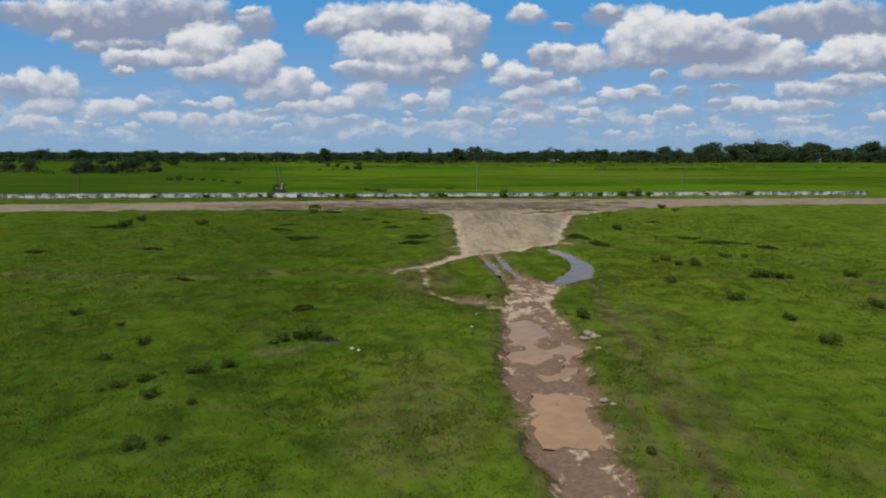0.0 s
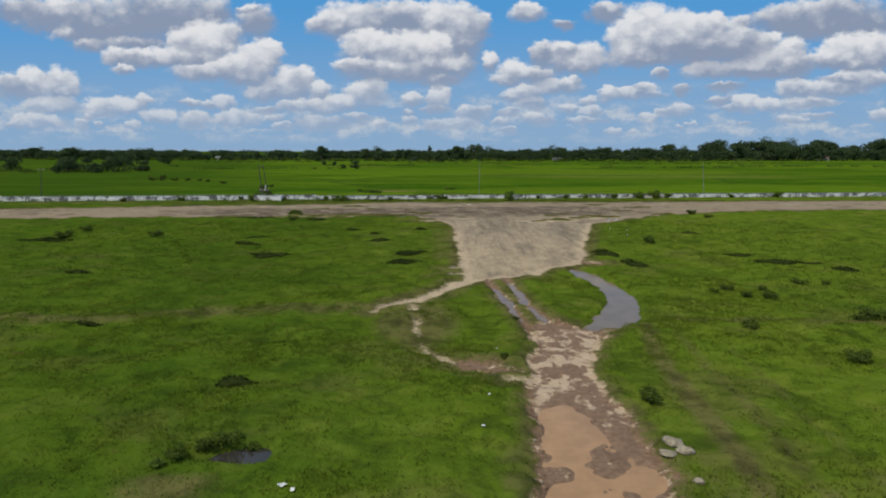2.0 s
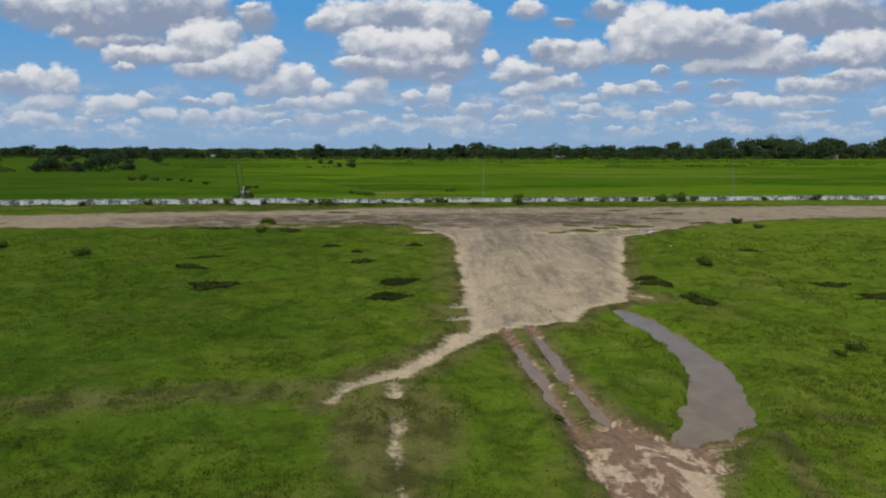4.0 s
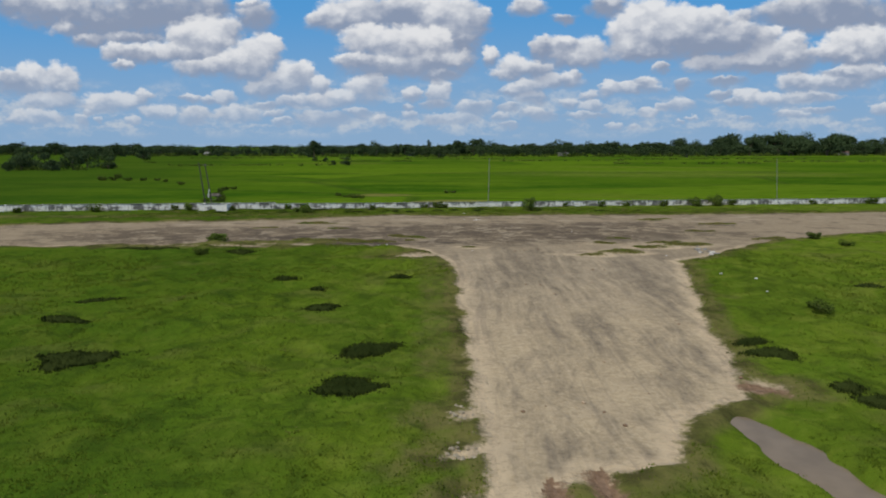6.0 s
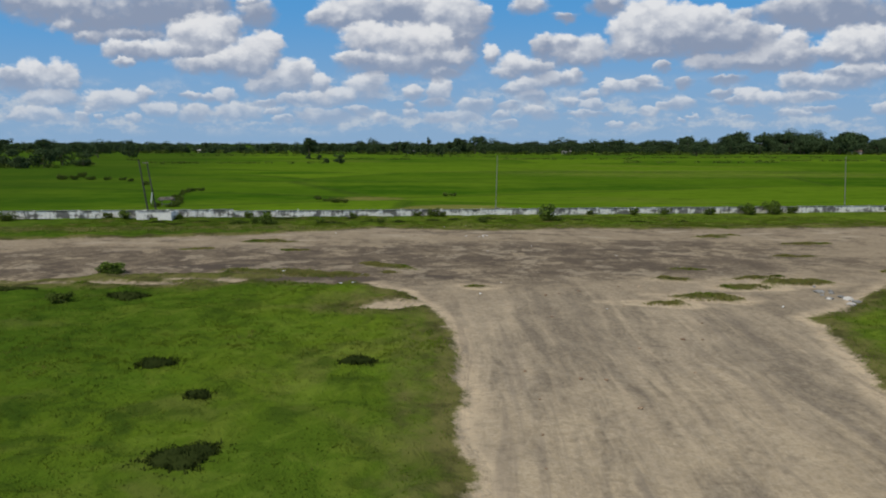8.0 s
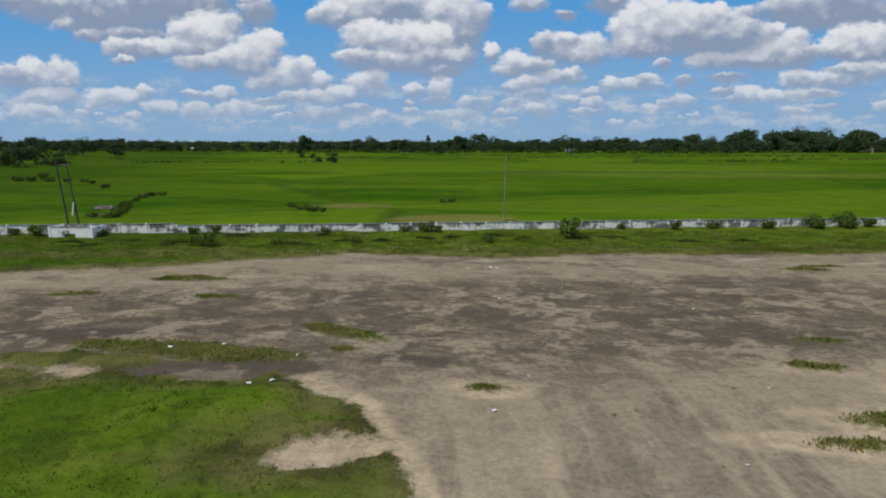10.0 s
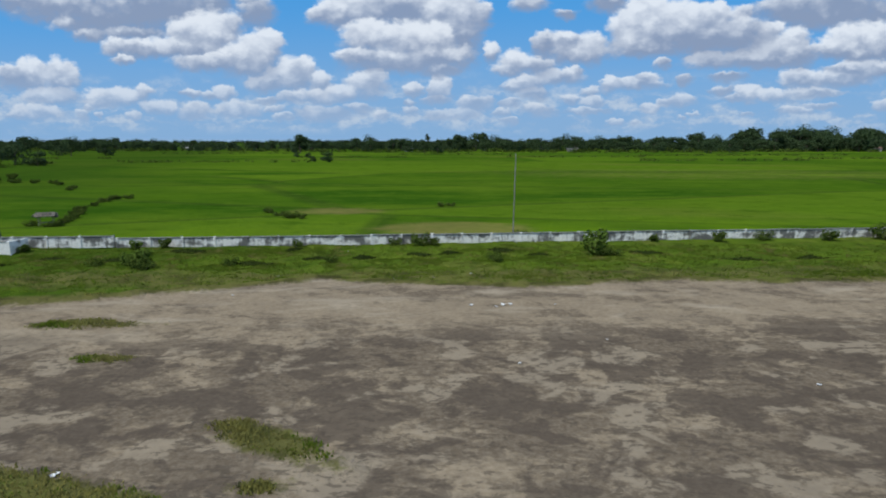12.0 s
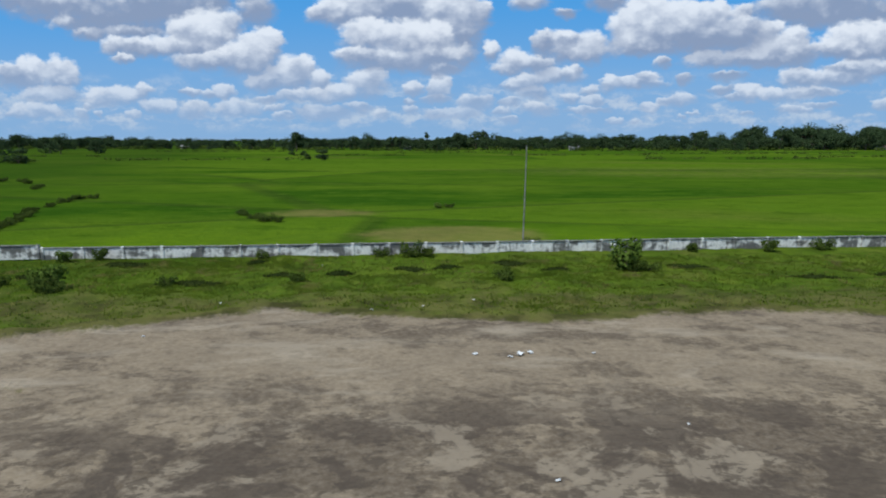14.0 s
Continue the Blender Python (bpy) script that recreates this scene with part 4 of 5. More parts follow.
def thing(name, label, category, group="", m=None):
    ob = new(name)
    ob.empty_display_size = 0.2
    if m:
        ob.matrix_basis = m
    return tagged(ob, label, category, group)


def box(bm, sx, sy, sz, at=(0, 0, 0), bevel=0.0, turn=None):
    """A box standing on at, with softened edges."""
    made = bmesh.ops.create_cube(bm, size=1.0)["verts"]
    m = Matrix.Translation(at) @ (turn or Matrix.Identity(4)) @ Matrix.Translation((0, 0, sz / 2)) @ Matrix.Diagonal((sx, sy, sz, 1))
    bmesh.ops.transform(bm, matrix=m, verts=made)
    if bevel:
        edges = {e for v in made for e in v.link_edges}
        bmesh.ops.bevel(bm, geom=list(edges), offset=bevel, segments=1, affect="EDGES")
    return bm


def limb(bm, path, radii, sides=7):
    """A tapered round limb along a path."""
    rings = []
    for i, p in enumerate(path):
        d = (Vector(path[min(i + 1, len(path) - 1)]) - Vector(path[max(i - 1, 0)])).normalized()
        q = d.to_track_quat("Z", "Y")
        rings.append([bm.verts.new(Vector(p) + q @ Vector((radii[i] * math.cos(a), radii[i] * math.sin(a), 0))) for a in (2 * math.pi * k / sides for k in range(sides))])
    for a, b in zip(rings, rings[1:]):
        for k in range(sides):
            bm.faces.new((a[k], a[(k + 1) % sides], b[(k + 1) % sides], b[k]))
    bm.faces.new(rings[-1])
    bm.faces.new(rings[0][::-1])


def leaves_mesh(name, rng, heaps, count, size, droop=0.3):
    """Many small bent leaves or sprays, spread over and inside heaps (x, y, z, rx, ry, rz)."""
    heaps = np.array(heaps, float)
    vol = heaps[:, 3] * heaps[:, 4] + heaps[:, 5] * heaps[:, 3]
    pick = rng.choice(len(heaps), count, p=vol / vol.sum())
    h = heaps[pick]
    d = rng.normal(size=(count, 3))
    d /= np.linalg.norm(d, axis=1)[:, None]
    r = rng.uniform(0.55, 1.08, count)[:, None]
    c = h[:, :3] + d * r * h[:, 3:]
    n = d * 0.7 + rng.normal(size=(count, 3)) * 0.55 + (0, 0, droop)
    n /= np.linalg.norm(n, axis=1)[:, None]
    a = np.cross(n, rng.normal(size=(count, 3)))
    a /= np.linalg.norm(a, axis=1)[:, None]
    b = np.cross(n, a)
    s = size * rng.uniform(0.6, 1.4, count)[:, None]
    wide = s * rng.uniform(0.45, 0.8, count)[:, None]
    verts = np.stack([c - a * s, c + b * wide - n * s * 0.25, c + a * s, c - b * wide - n * s * 0.25], 1).reshape(-1, 3)
    i = np.arange(count)[:, None] * 4
    faces = np.concatenate([i + (0, 1, 2), i + (0, 2, 3)])
    return mesh_from(name, verts, faces)


def blades_mesh(name, rng, x, y, z, height, width, per, spread):
    """Tufts of grass: per bent blades at every place."""
    n = len(x) * per
    px, py, pz = (np.repeat(v, per) for v in (x, y, z))
    hh = np.repeat(height, per) * rng.uniform(0.55, 1.25, n)
    az = rng.uniform(0, 2 * np.pi, n)
    px, py = px + rng.normal(size=n) * spread, py + rng.normal(size=n) * spread
    lean = rng.uniform(0.15, 0.75, n) * hh
    la = rng.uniform(0, 2 * np.pi, n)
    w = width * rng.uniform(0.6, 1.4, n)
    dx, dy = np.cos(az) * w / 2, np.sin(az) * w / 2
    base = np.stack([px, py, pz - 0.03], -1)
    off = np.stack([dx, dy, np.zeros(n)], -1)
    tip = base + np.stack([np.cos(la) * lean, np.sin(la) * lean, hh + 0.03], -1)
    verts = np.stack([base - off, base + off, tip], 1).reshape(-1, 3)
    return mesh_from(name, verts, np.arange(n * 3).reshape(-1, 3))


def height_at(x, y):
    if np.min(y) > 200:
        return lie(np.atleast_1d(np.array(x, float)), np.atleast_1d(np.array(y, float)))
    return survey(np.atleast_1d(np.array(x, float)), np.atleast_1d(np.array(y, float)))[0]


def stand(x, y, sink=0.0):
    return float(height_at(x, y)[0]) - sink


# ---------------------------------------------------------------- boundary wall
def bevelled(name, sx, sy, sz, bevel, mat):
    me = bpy.data.meshes.new(name)
    bm = box(bmesh.new(), sx, sy, sz, bevel=bevel)
    bm.to_mesh(me)
    bm.free()
    me.materials.append(mat)
    return me


BAY, TURN = 2.93, math.degrees(math.atan(0.1))
PANEL = bevelled("panel", BAY - 0.22, 0.13, 1.02, 0.012, WASH)
COPING = bevelled("coping", BAY - 0.006, 0.22, 0.09, 0.02, CONCRETE)
POST = bevelled("post", 0.24, 0.24, 1.12, 0.02, WASH)


def wall_run(name, x0, bays, top, label):
    """A run of rendered panels between posts under a coping."""
    run = tagged(new(name), label, "wall", kind="structure")
    rng = random.Random(5)
    for k in range(bays + 1):
        x = x0 + k * BAY * math.cos(radians(TURN))
        y = WALL_Y(x)
        z = float(lie(np.array([x]), np.array([y]))[0]) - 0.06
        post = part("post", POST, None, run)
        post.matrix_basis = pose(x, y, z + top - 0.002, 0, rng.uniform(-0.5, 0.5), TURN)
        if k < bays:
            xm = x + BAY / 2 * math.cos(radians(TURN))
            ym = WALL_Y(xm)
            sag = rng.uniform(-0.02, 0.02)
            part("panel", PANEL, None, run).matrix_basis = pose(xm, ym, z + top + sag - 0.02, 0, rng.uniform(-0.3, 0.3), TURN)
            part("coping", COPING, None, run).matrix_basis = pose(xm, ym - 0.01, z + top + 1.002 + sag, 0, rng.uniform(-0.3, 0.3), TURN)
    return run


wall_run("wall_east", -28.6, 50, 0.0, "long low whitewashed wall, stained and flaking, along the road verge")
wall_run("wall_west", -28.9 - 30 * BAY * math.cos(radians(TURN)), 30, 0.22, "long low whitewashed wall, slightly higher, along the road verge")


def enclosure():
    """A low open-topped masonry box built out from the wall, with a hole in its front."""
    e = thing("masonry_enclosure", "low whitewashed masonry box with a dark hole beside the wall", "enclosure")
    zb = -0.32
    bm = bmesh.new()
    for cx, sx in ((-39.85, 1.5), (-37.05, 1.7)):
        box(bm, sx, 0.18, 1.28, (cx, 147.0, zb))
    box(bm, 1.2, 0.18, 0.66, (-38.50, 147.0, zb + 0.62))
    part("front", bm, FRESH_WASH, e)
    part("side", box(bmesh.new(), 0.18, 2.2, 1.28, (-40.62, 148.2, zb)), FRESH_WASH, e)
    part("side", box(bmesh.new(), 0.18, 2.2, 1.28, (-36.14, 148.2, zb)), FRESH_WASH, e)
    part("corner_post", box(bmesh.new(), 0.26, 0.26, 1.36, (-36.12, 146.99, zb), 0.02), FRESH_WASH, e)
    part("corner_post", box(bmesh.new(), 0.26, 0.26, 1.36, (-40.64, 146.99, zb), 0.02), FRESH_WASH, e)
    part("rim", box(bmesh.new(), 4.3, 0.26, 0.09, (-38.38, 147.0, zb + 1.282), 0.015), CONCRETE, e)


enclosure()


# ---------------------------------------------------------------- poles
def utility_pole(x, y, tall, lean, mat, label, arm=True, thick=0.09):
    base = stand(x, y)
    p = thing("utility_pole", label, "pole", "poles along the wall", pose(x, y, base - 0.05, 0, 0, TURN))
    bm = bmesh.new()
    limb(bm, [(lean * k / 6, 0, (tall + 0.05) * k / 6) for k in range(7)], [thick * (1 - 0.4 * k / 6) for k in range(7)], 9)
    part("shaft", bm, mat, p)
    if arm:
        part("crossarm", box(bmesh.new(), 1.5, 0.10, 0.12, (lean, 0, tall - 0.35), 0.01), TIMBER, p)
        for k in (-0.62, 0.0, 0.62):
            bm = bmesh.new()
            limb(bm, [(lean + k, 0, tall - 0.23), (lean + k, 0, tall - 0.15), (lean + k, 0, tall - 0.08)], [0.035, 0.05, 0.02], 7)
            part("insulator", bm, PLASTIC, p)
    return p


utility_pole(8.6, 154.9, 8.6, 0.12, CONCRETE, "slim pale grey utility pole behind the wall", arm=False, thick=0.07)
utility_pole(64.0, 160.3, 8.6, -0.85, CONCRETE, "slim pale grey utility pole behind the wall", arm=False, thick=0.07)
utility_pole(-88.5, 145.4, 7.2, 0.7, DARK_POLE, "dark wooden utility pole behind the wall")
left_pole = utility_pole(-41.3, 151.4, 7.9, -0.75, DARK_POLE, "dark leaning wooden pole behind the masonry box", arm=False, thick=0.125)
right_pole = utility_pole(-40.2, 151.6, 7.8, -0.85, DARK_POLE, "dark leaning wooden pole with a white strip", arm=False, thick=0.12)
part("crossarm", box(bmesh.new(), 0.9, 0.1, 0.12, (-1.0, 0, 7.5), 0.01), TIMBER, right_pole)
part("white_strip", box(bmesh.new(), 0.16, 0.05, 1.5, (-0.62, -0.18, 1.9), 0.01, Euler((0, radians(10), 0)).to_matrix().to_4x4()), PLASTIC, right_pole, "white plastic strip")


# ---------------------------------------------------------------- trees and bushes
def tree_kind(name, seed, tall, wide, leaf, count, low=0.35, mat=None, label="broad dark green tree at the field's edge", category="tree"):
    """One kind of tree, tall and wide in metres, kept out of sight of the walk until it is copied."""
    rng = np.random.default_rng(seed)
    root = thing(name, label, category)
    bm = bmesh.new()
    bend = rng.normal(size=2) * 0.04 * tall
    stem = [(bend[0] * k * k / 16, bend[1] * k * k / 16, tall * 0.72 * k / 4) for k in range(5)]
    r0 = 0.028 * tall + 0.02
    limb(bm, stem, [r0 * (1.25, 0.85, 0.65, 0.45, 0.2)[k] for k in range(5)])
    heaps = [(stem[4][0], stem[4][1], tall * 0.78, wide * 0.26, wide * 0.26, tall * 0.20)]
    for k in range(int(rng.integers(6, 10))):
        a = k * 2.4 + rng.uniform(-0.4, 0.4)
        reach = wide * rng.uniform(0.2, 0.36)
        zz = tall * rng.uniform(low, 0.86)
        tip = (math.cos(a) * reach, math.sin(a) * reach, zz)
        start = stem[1] if zz < tall * 0.55 else stem[2]
        limb(bm, [start, tuple((np.array(start) * 0.5 + np.array(tip) * 0.5 + (0, 0, 0.03 * tall))), tip], [r0 * 0.45, r0 * 0.3, r0 * 0.1], 5)
        s = wide * rng.uniform(0.17, 0.28)
        heaps.append((*tip, s, s, s * rng.uniform(0.6, 0.9)))
    part("trunk", bm, BARK, root)
    part("crown", leaves_mesh("crown", rng, heaps, count, leaf), mat or TREE_LEAF, root)
    return root


def bush_kind(name, seed, tall, wide, leaf, count, mat, label):
    rng = np.random.default_rng(seed)
    root = thing(name, label, "bush")
    bm = bmesh.new()
    heaps = [(0, 0, tall * 0.35, wide * 0.36, wide * 0.34, tall * 0.36)]
    for k in range(6):
        a = k * 1.05 + rng.uniform(-0.3, 0.3)
        reach = wide * rng.uniform(0.15, 0.38)
        tip = (math.cos(a) * reach, math.sin(a) * reach, tall * rng.uniform(0.3, 0.8))
        limb(bm, [(math.cos(a) * 0.06, math.sin(a) * 0.06, -0.1), (tip[0] * 0.4, tip[1] * 0.4, tip[2] * 0.6), tip], [0.035, 0.025, 0.01], 5)
        s = wide * rng.uniform(0.13, 0.22)
        heaps.append((*tip, s, s, min(s, tip[2] * 0.9)))
    part("stems", bm, BARK, root)
    part("foliage", leaves_mesh("foliage", rng, heaps, count, leaf), mat, root)
    return root


def placed(kind, x, y, size, turn, squash=1.0, first=[], sink=0.0):
    """A copy of a kind, at a size and turn; the kind itself takes the first place."""
    spot, spin, want = (x, y, stand(x, y, sink)), Euler((0, 0, turn)), Vector((size, size, size * squash))
    if kind not in first:
        first.append(kind)
        kind.matrix_basis = Matrix.LocRotScale(spot, spin, want)
        return kind
    return copy_thing(kind, Matrix.LocRotScale(spot, spin, [w / k for w, k in zip(want, kind.scale)]))


def far_woods():
    """The rows of trees that close the plain, each a tree of its own."""
    kinds = [tree_kind("tree", 10 + k, 10.0, w, 0.55, 1000, low) for k, (w, low) in enumerate(((12.0, 0.14), (15.0, 0.18), (10.0, 0.20), (13.5, 0.10), (17.0, 0.22)))]
    slim = tree_kind("tree", 30, 10.0, 4.2, 0.42, 420, 0.3, label="slim dark tree standing above the others")
    rng = random.Random(11)
    skyline = [(-1500, 13), (-700, 12), (-520, 11.5), (-400, 12), (-310, 11), (-250, 9), (-160, 11), (-60, 13), (0, 14), (40, 15), (120, 14), (260, 15), (330, 20), (420, 23), (520, 22), (700, 22), (1500, 20)]
    xs, hs = zip(*skyline)
    x = -640.0
    while x < 680:
        for row, (y0, scale) in enumerate(((670, 0.78), (745, 1.0))):
            px = x + rng.uniform(-6, 6)
            h = float(np.interp(px, xs, hs)) * scale * rng.uniform(0.72, 1.12)
            py = y0 + rng.uniform(-25, 25) + 0.1 * abs(px)
            placed(rng.choice(kinds), px, py, h / 10, rng.uniform(0, 6.3), rng.uniform(0.85, 1.15), sink=0.1)
        x += 10.5
    placed(slim, -16, 705, 1.75, 1.0)
    placed(kinds[2], 16, 690, 1.6, 0.4)
    placed(kinds[0], 33, 700, 1.85, 2.0)
    placed(kinds[3], 330, 700, 2.0, 1.4)
    # single trees that stand out in the fields
    for x, y, h, k in ((-4, 600, 10.5, 2), (-115, 585, 15, 2), (-54, 382, 5.0, 3), (222, 597, 10.0, 4), (258, 640, 12, 3), (-62, 388, 3, 0), (-90, 470, 3.5, 3), (-80, 458, 3, 1),
                       (-181, 322, 7.8, 3), (-169, 322, 8.2, 1), (-160, 335, 6.0, 3), (-176, 345, 8.5, 4), (-190, 318, 6.5, 1), (-196, 330, 8.0, 0), 
                       (-230, 335, 8.0, 1), (-242, 490, 11, 4), (-262, 510, 11, 1), (-225, 500, 9, 3), (-443, 738, 14, 1), (-250, 345, 8.5, 3), (-172, 312, 5.0, 3), (-188, 308, 4.5, 1)):
        placed(kinds[k], x, y, h / 10, x * 0.7, 1.0, sink=0.1)


far_woods()


def far_belt():
    """The last wooded rise before the sky, too far to count its trees."""
    rng = np.random.default_rng(3)
    heaps = []
    for x in np.arange(-3000, 3000, 26.0):
        heaps.append((x + rng.uniform(-12, 12), 2300 + rng.uniform(-120, 120), 4.0, 20, 18, rng.uniform(4.5, 9.0)))
    me = leaves_mesh("wooded_rise", rng, heaps, 16000, 3.2)
    tagged(part("wooded_rise", me, TREE_LEAF), "dense dark woods along the horizon", "woods", kind="stuff")
    heaps = []
    for x in np.arange(-1500, 1600, 7.0):
        top = 4.4 + 3.6 * float(smooth(-100, 400, np.array(x)))
        heaps.append((x + rng.uniform(-4, 4), 810 + 0.1 * abs(x) + rng.uniform(-40, 40), 0.75 * top, 8, 7, top * rng.uniform(0.7, 1.3)))
    me = leaves_mesh("woodland", rng, heaps, 44000, 1.3)
    tagged(part("woodland", me, TREE_LEAF), "dense dark woodland behind the rows of trees", "woods", kind="stuff")
    # thin hedges and weeds on the banks of the far plots
    heaps = []
    for x0, x1, y in ((-150, -60, 372), (-95, -20, 455), (30, 130, 470), (90, 190, 400), (140, 300, 520), (-30, 60, 540), (-260, -170, 420), (190, 320, 440), (-60, 40, 600), (60, 260, 610), (-220, -120, 560)):
        for x in np.arange(x0, x1, 3.0):
            if rng.random() < 0.55:
                heaps.append((x, y + rng.uniform(-2, 2) + 0.1 * (x - x0), 0.3, 2.2, 1.2, rng.uniform(0.3, 1.0)))
    for k in range(24):
        heaps.append((rng.uniform(-260, -160), rng.uniform(306, 350), 0.5, 4.0, 3.0, rng.uniform(0.6, 1.6)))
    me = leaves_mesh("hedge", rng, heaps, 9000, 0.4)
    tagged(part("hedge", me, BUSH_LEAF), "thin broken hedges on the banks of the far plots", "hedge", kind="stuff")
    # scrub along the foot of the nearer trees
    heaps = []
    for x in np.arange(-1000, 1100, 5.0):
        if rng.random() < 0.85:
            heaps.append((x + rng.uniform(-3, 3), 655 + 0.1 * abs(x) + rng.uniform(-30, 40), 0.8, 5, 3, rng.uniform(1.0, 2.8)))
    me = leaves_mesh("scrub", rng, heaps, 18000, 0.9)
    tagged(part("scrub", me, BUSH_LEAF), "low scrub at the foot of the distant trees", "scrub", kind="stuff")


far_belt()


def bushes():
    thorn = bush_kind("bush", 41, 1.0, 1.5, 0.075, 700, BUSH_LEAF, "dense dark green bush in rough grass")
    loose = bush_kind("bush", 42, 1.0, 1.3, 0.085, 520, PALE_LEAF, "loose pale green bush beside the dirt road")
    low = bush_kind("bush", 43, 1.0, 2.2, 0.085, 760, BUSH_LEAF, "low spreading dark bush in the grass")
    rng = random.Random(4)
    # on the verge and against the wall: x, y, height, kind
    # the two low ones near x = 16 replace cattle and shade under the loose bush
    for x, y, h, k in ((-20.6, 138.6, 1.3, thorn), (-19.9, 138.0, 0.8, low), (-21.3, 140.0, 2.0, loose), (-23.0, 141.4, 1.2, loose), (-25.2, 141.2, 0.8, low), (15.3, 146.5, 0.9, low), (16.4, 146.7, 0.8, low), (14.9, 147.0, 2.6, loose), (-0.4, 151.9, 1.1, low), (0.7, 152.3, 1.0, thorn), (-3.0, 152.0, 0.8, low),
                       (-24.0, 150.0, 1.0, thorn), (-26.5, 149.6, 1.2, loose), (29.0, 154.6, 1.2, thorn), (40.8, 155.8, 1.5, thorn), (9.3, 155.4, 1.1, low), (5.9, 142.6, 0.8, low), (-35.4, 147.8, 0.9, thorn),
                       (47.0, 156.6, 1.6, low), (51.0, 157.0, 1.8, low), (54.0, 157.4, 1.4, thorn), (-43.0, 148.2, 1.4, loose), (-45.2, 148.0, 1.1, thorn), (-14.5, 140.5, 0.7, low), (-12.0, 151.0, 0.7, low),
                       (-58.0, 146.2, 1.3, low), (-70.0, 145.0, 1.2, thorn), (70.0, 159.0, 1.2, thorn), (82.0, 160.3, 1.5, low), (34.0, 155.3, 1.0, low), (-7.2, 142.0, 0.6, low), (22.5, 154.2, 0.9, thorn)):
        placed(k, x, y, h * (0.9 if h < 1.9 else 0.8), rng.uniform(0, 6), rng.uniform(0.85, 1.1), sink=0.03)
    # beside the near edge of the road and in the pasture
    for x, y, h, k in ((-23.6, 109.6, 1.5, loose), (-24.3, 109.9, 1.0, loose), (-22.6, 108.6, 0.55, low), (-21.8, 100.9, 1.1, thorn), (40.5, 110.3, 1.2, thorn), (41.5, 106.8, 0.7, low), (9.2, 38.4, 0.75, thorn), (3.4, 44.0, 0.35, thorn), (5.0, 51.6, 0.35, thorn),
                       (24.5, 83.3, 0.8, low), (-12.0, 28.3, 0.5, low), (-11.0, 29.2, 0.55, thorn), (-15.3, 26.8, 0.5, low), (-14.2, 27.0, 0.45, low), (-24.6, 38.8, 0.5, low), (-20.3, 36.4, 0.45, thorn),
                       (-11.6, 21.0, 0.5, low), (-10.9, 21.6, 0.4, thorn), (23.2, 57.8, 0.75, thorn), (24.6, 57.2, 0.7, low), (21.6, 59.6, 0.6, thorn), (29.8, 62.5, 0.7, low), (31.5, 61.6, 0.6, thorn), (28.2, 51.7, 0.8, low),
                       (29.5, 51.2, 0.7, thorn), (36.0, 51.8, 0.7, low), (22.0, 43.6, 0.7, low), (23.0, 38.4, 0.7, thorn), (22.2, 33.2, 0.65, low), (31.4, 42.0, 0.7, low), (22.8, 60.4, 0.6, low), (25.6, 60.2, 0.6, thorn),
                       (-14.6, 27.4, 0.4, loose), (-13.6, 27.7, 0.35, loose), (-12.4, 27.9, 0.4, loose), (-15.8, 26.1, 0.4, loose), (-13.0, 25.2, 0.4, low), (-10.9, 24.5, 0.35, thorn), (-17.0, 32.8, 0.45, low), (-18.0, 30.5, 0.4, low), (-9.7, 33.0, 0.45, loose), (24.3, 83.9, 0.6, thorn), (19.4, 49.7, 0.6, low), (27.3, 51.2, 0.7, low), (30.4, 51.3, 0.6, thorn), (7.6, 20.4, 0.35, thorn), (-8.7, 34.5, 0.55, thorn), (-8.0, 34.9, 0.5, low), (-7.0, 34.9, 0.5, thorn), (-9.3, 33.6, 0.4, low), (-34.9, 86.2, 1.0, low), (-45.3, 85.0, 1.1, low), (-45.6, 90.0, 0.8, low)):
        placed(k, x, y, h, rng.uniform(0, 6), rng.uniform(0.6, 0.85), sink=0.02)
    # on the banks between the rice plots
    for x, y, h, k in ((-45.1, 169.6, 1.1, thorn), (-43.9, 165.2, 0.9, low), (-46.8, 165.4, 0.8, low), (-44.6, 164.8, 0.7, thorn), (-46.2, 172.5, 1.0, low), (-48.0, 176.8, 1.2, thorn), (-50.2, 181.0, 0.9, low), (-52.2, 187.5, 1.0, thorn), (-54.0, 194.0, 1.1, low), (-55.0, 198.0, 1.3, thorn), (-53.0, 199.5, 0.9, low),
                       (-74.2, 217.0, 1.1, low), (-77.0, 223.0, 1.0, low), (-85.0, 231.0, 1.3, thorn), (-90.0, 236.5, 1.1, low), (-18.6, 173.6, 1.3, low), (-16.8, 172.8, 1.0, thorn), (-22.8, 179.0, 0.9, low), (-20.5, 176.0, 0.8, low),
                       (1.2, 187.5, 1.1, loose), (2.8, 188.2, 0.8, low), (-104.7, 238.0, 2.0, thorn), (-100.0, 238.0, 1.6, low), (-109.0, 239.0, 1.8, low), (-111.0, 252.0, 2.2, thorn), (-95.0, 237.0, 1.2, low)):
        placed(k, x, y, h, rng.uniform(0, 6), rng.uniform(0.6, 0.85), sink=0.05)

    bank = [(-43.5, 165.5), (-46.5, 172.5), (-49.5, 178.0), (-52.0, 184.0), (-54.0, 192.0), (-55.0, 199.0)]
    for k in range(17):
        f = k / 16 * 4.98
        (ax, ay), (bx, by) = bank[int(f)], bank[int(f) + 1]
        w = f - int(f)
        placed(low if k % 3 else thorn, ax + (bx - ax) * w + rng.uniform(-0.5, 0.5), ay + (by - ay) * w, rng.uniform(0.35, 0.85), rng.uniform(0, 6), rng.uniform(0.5, 0.8), sink=0.05)


bushes()


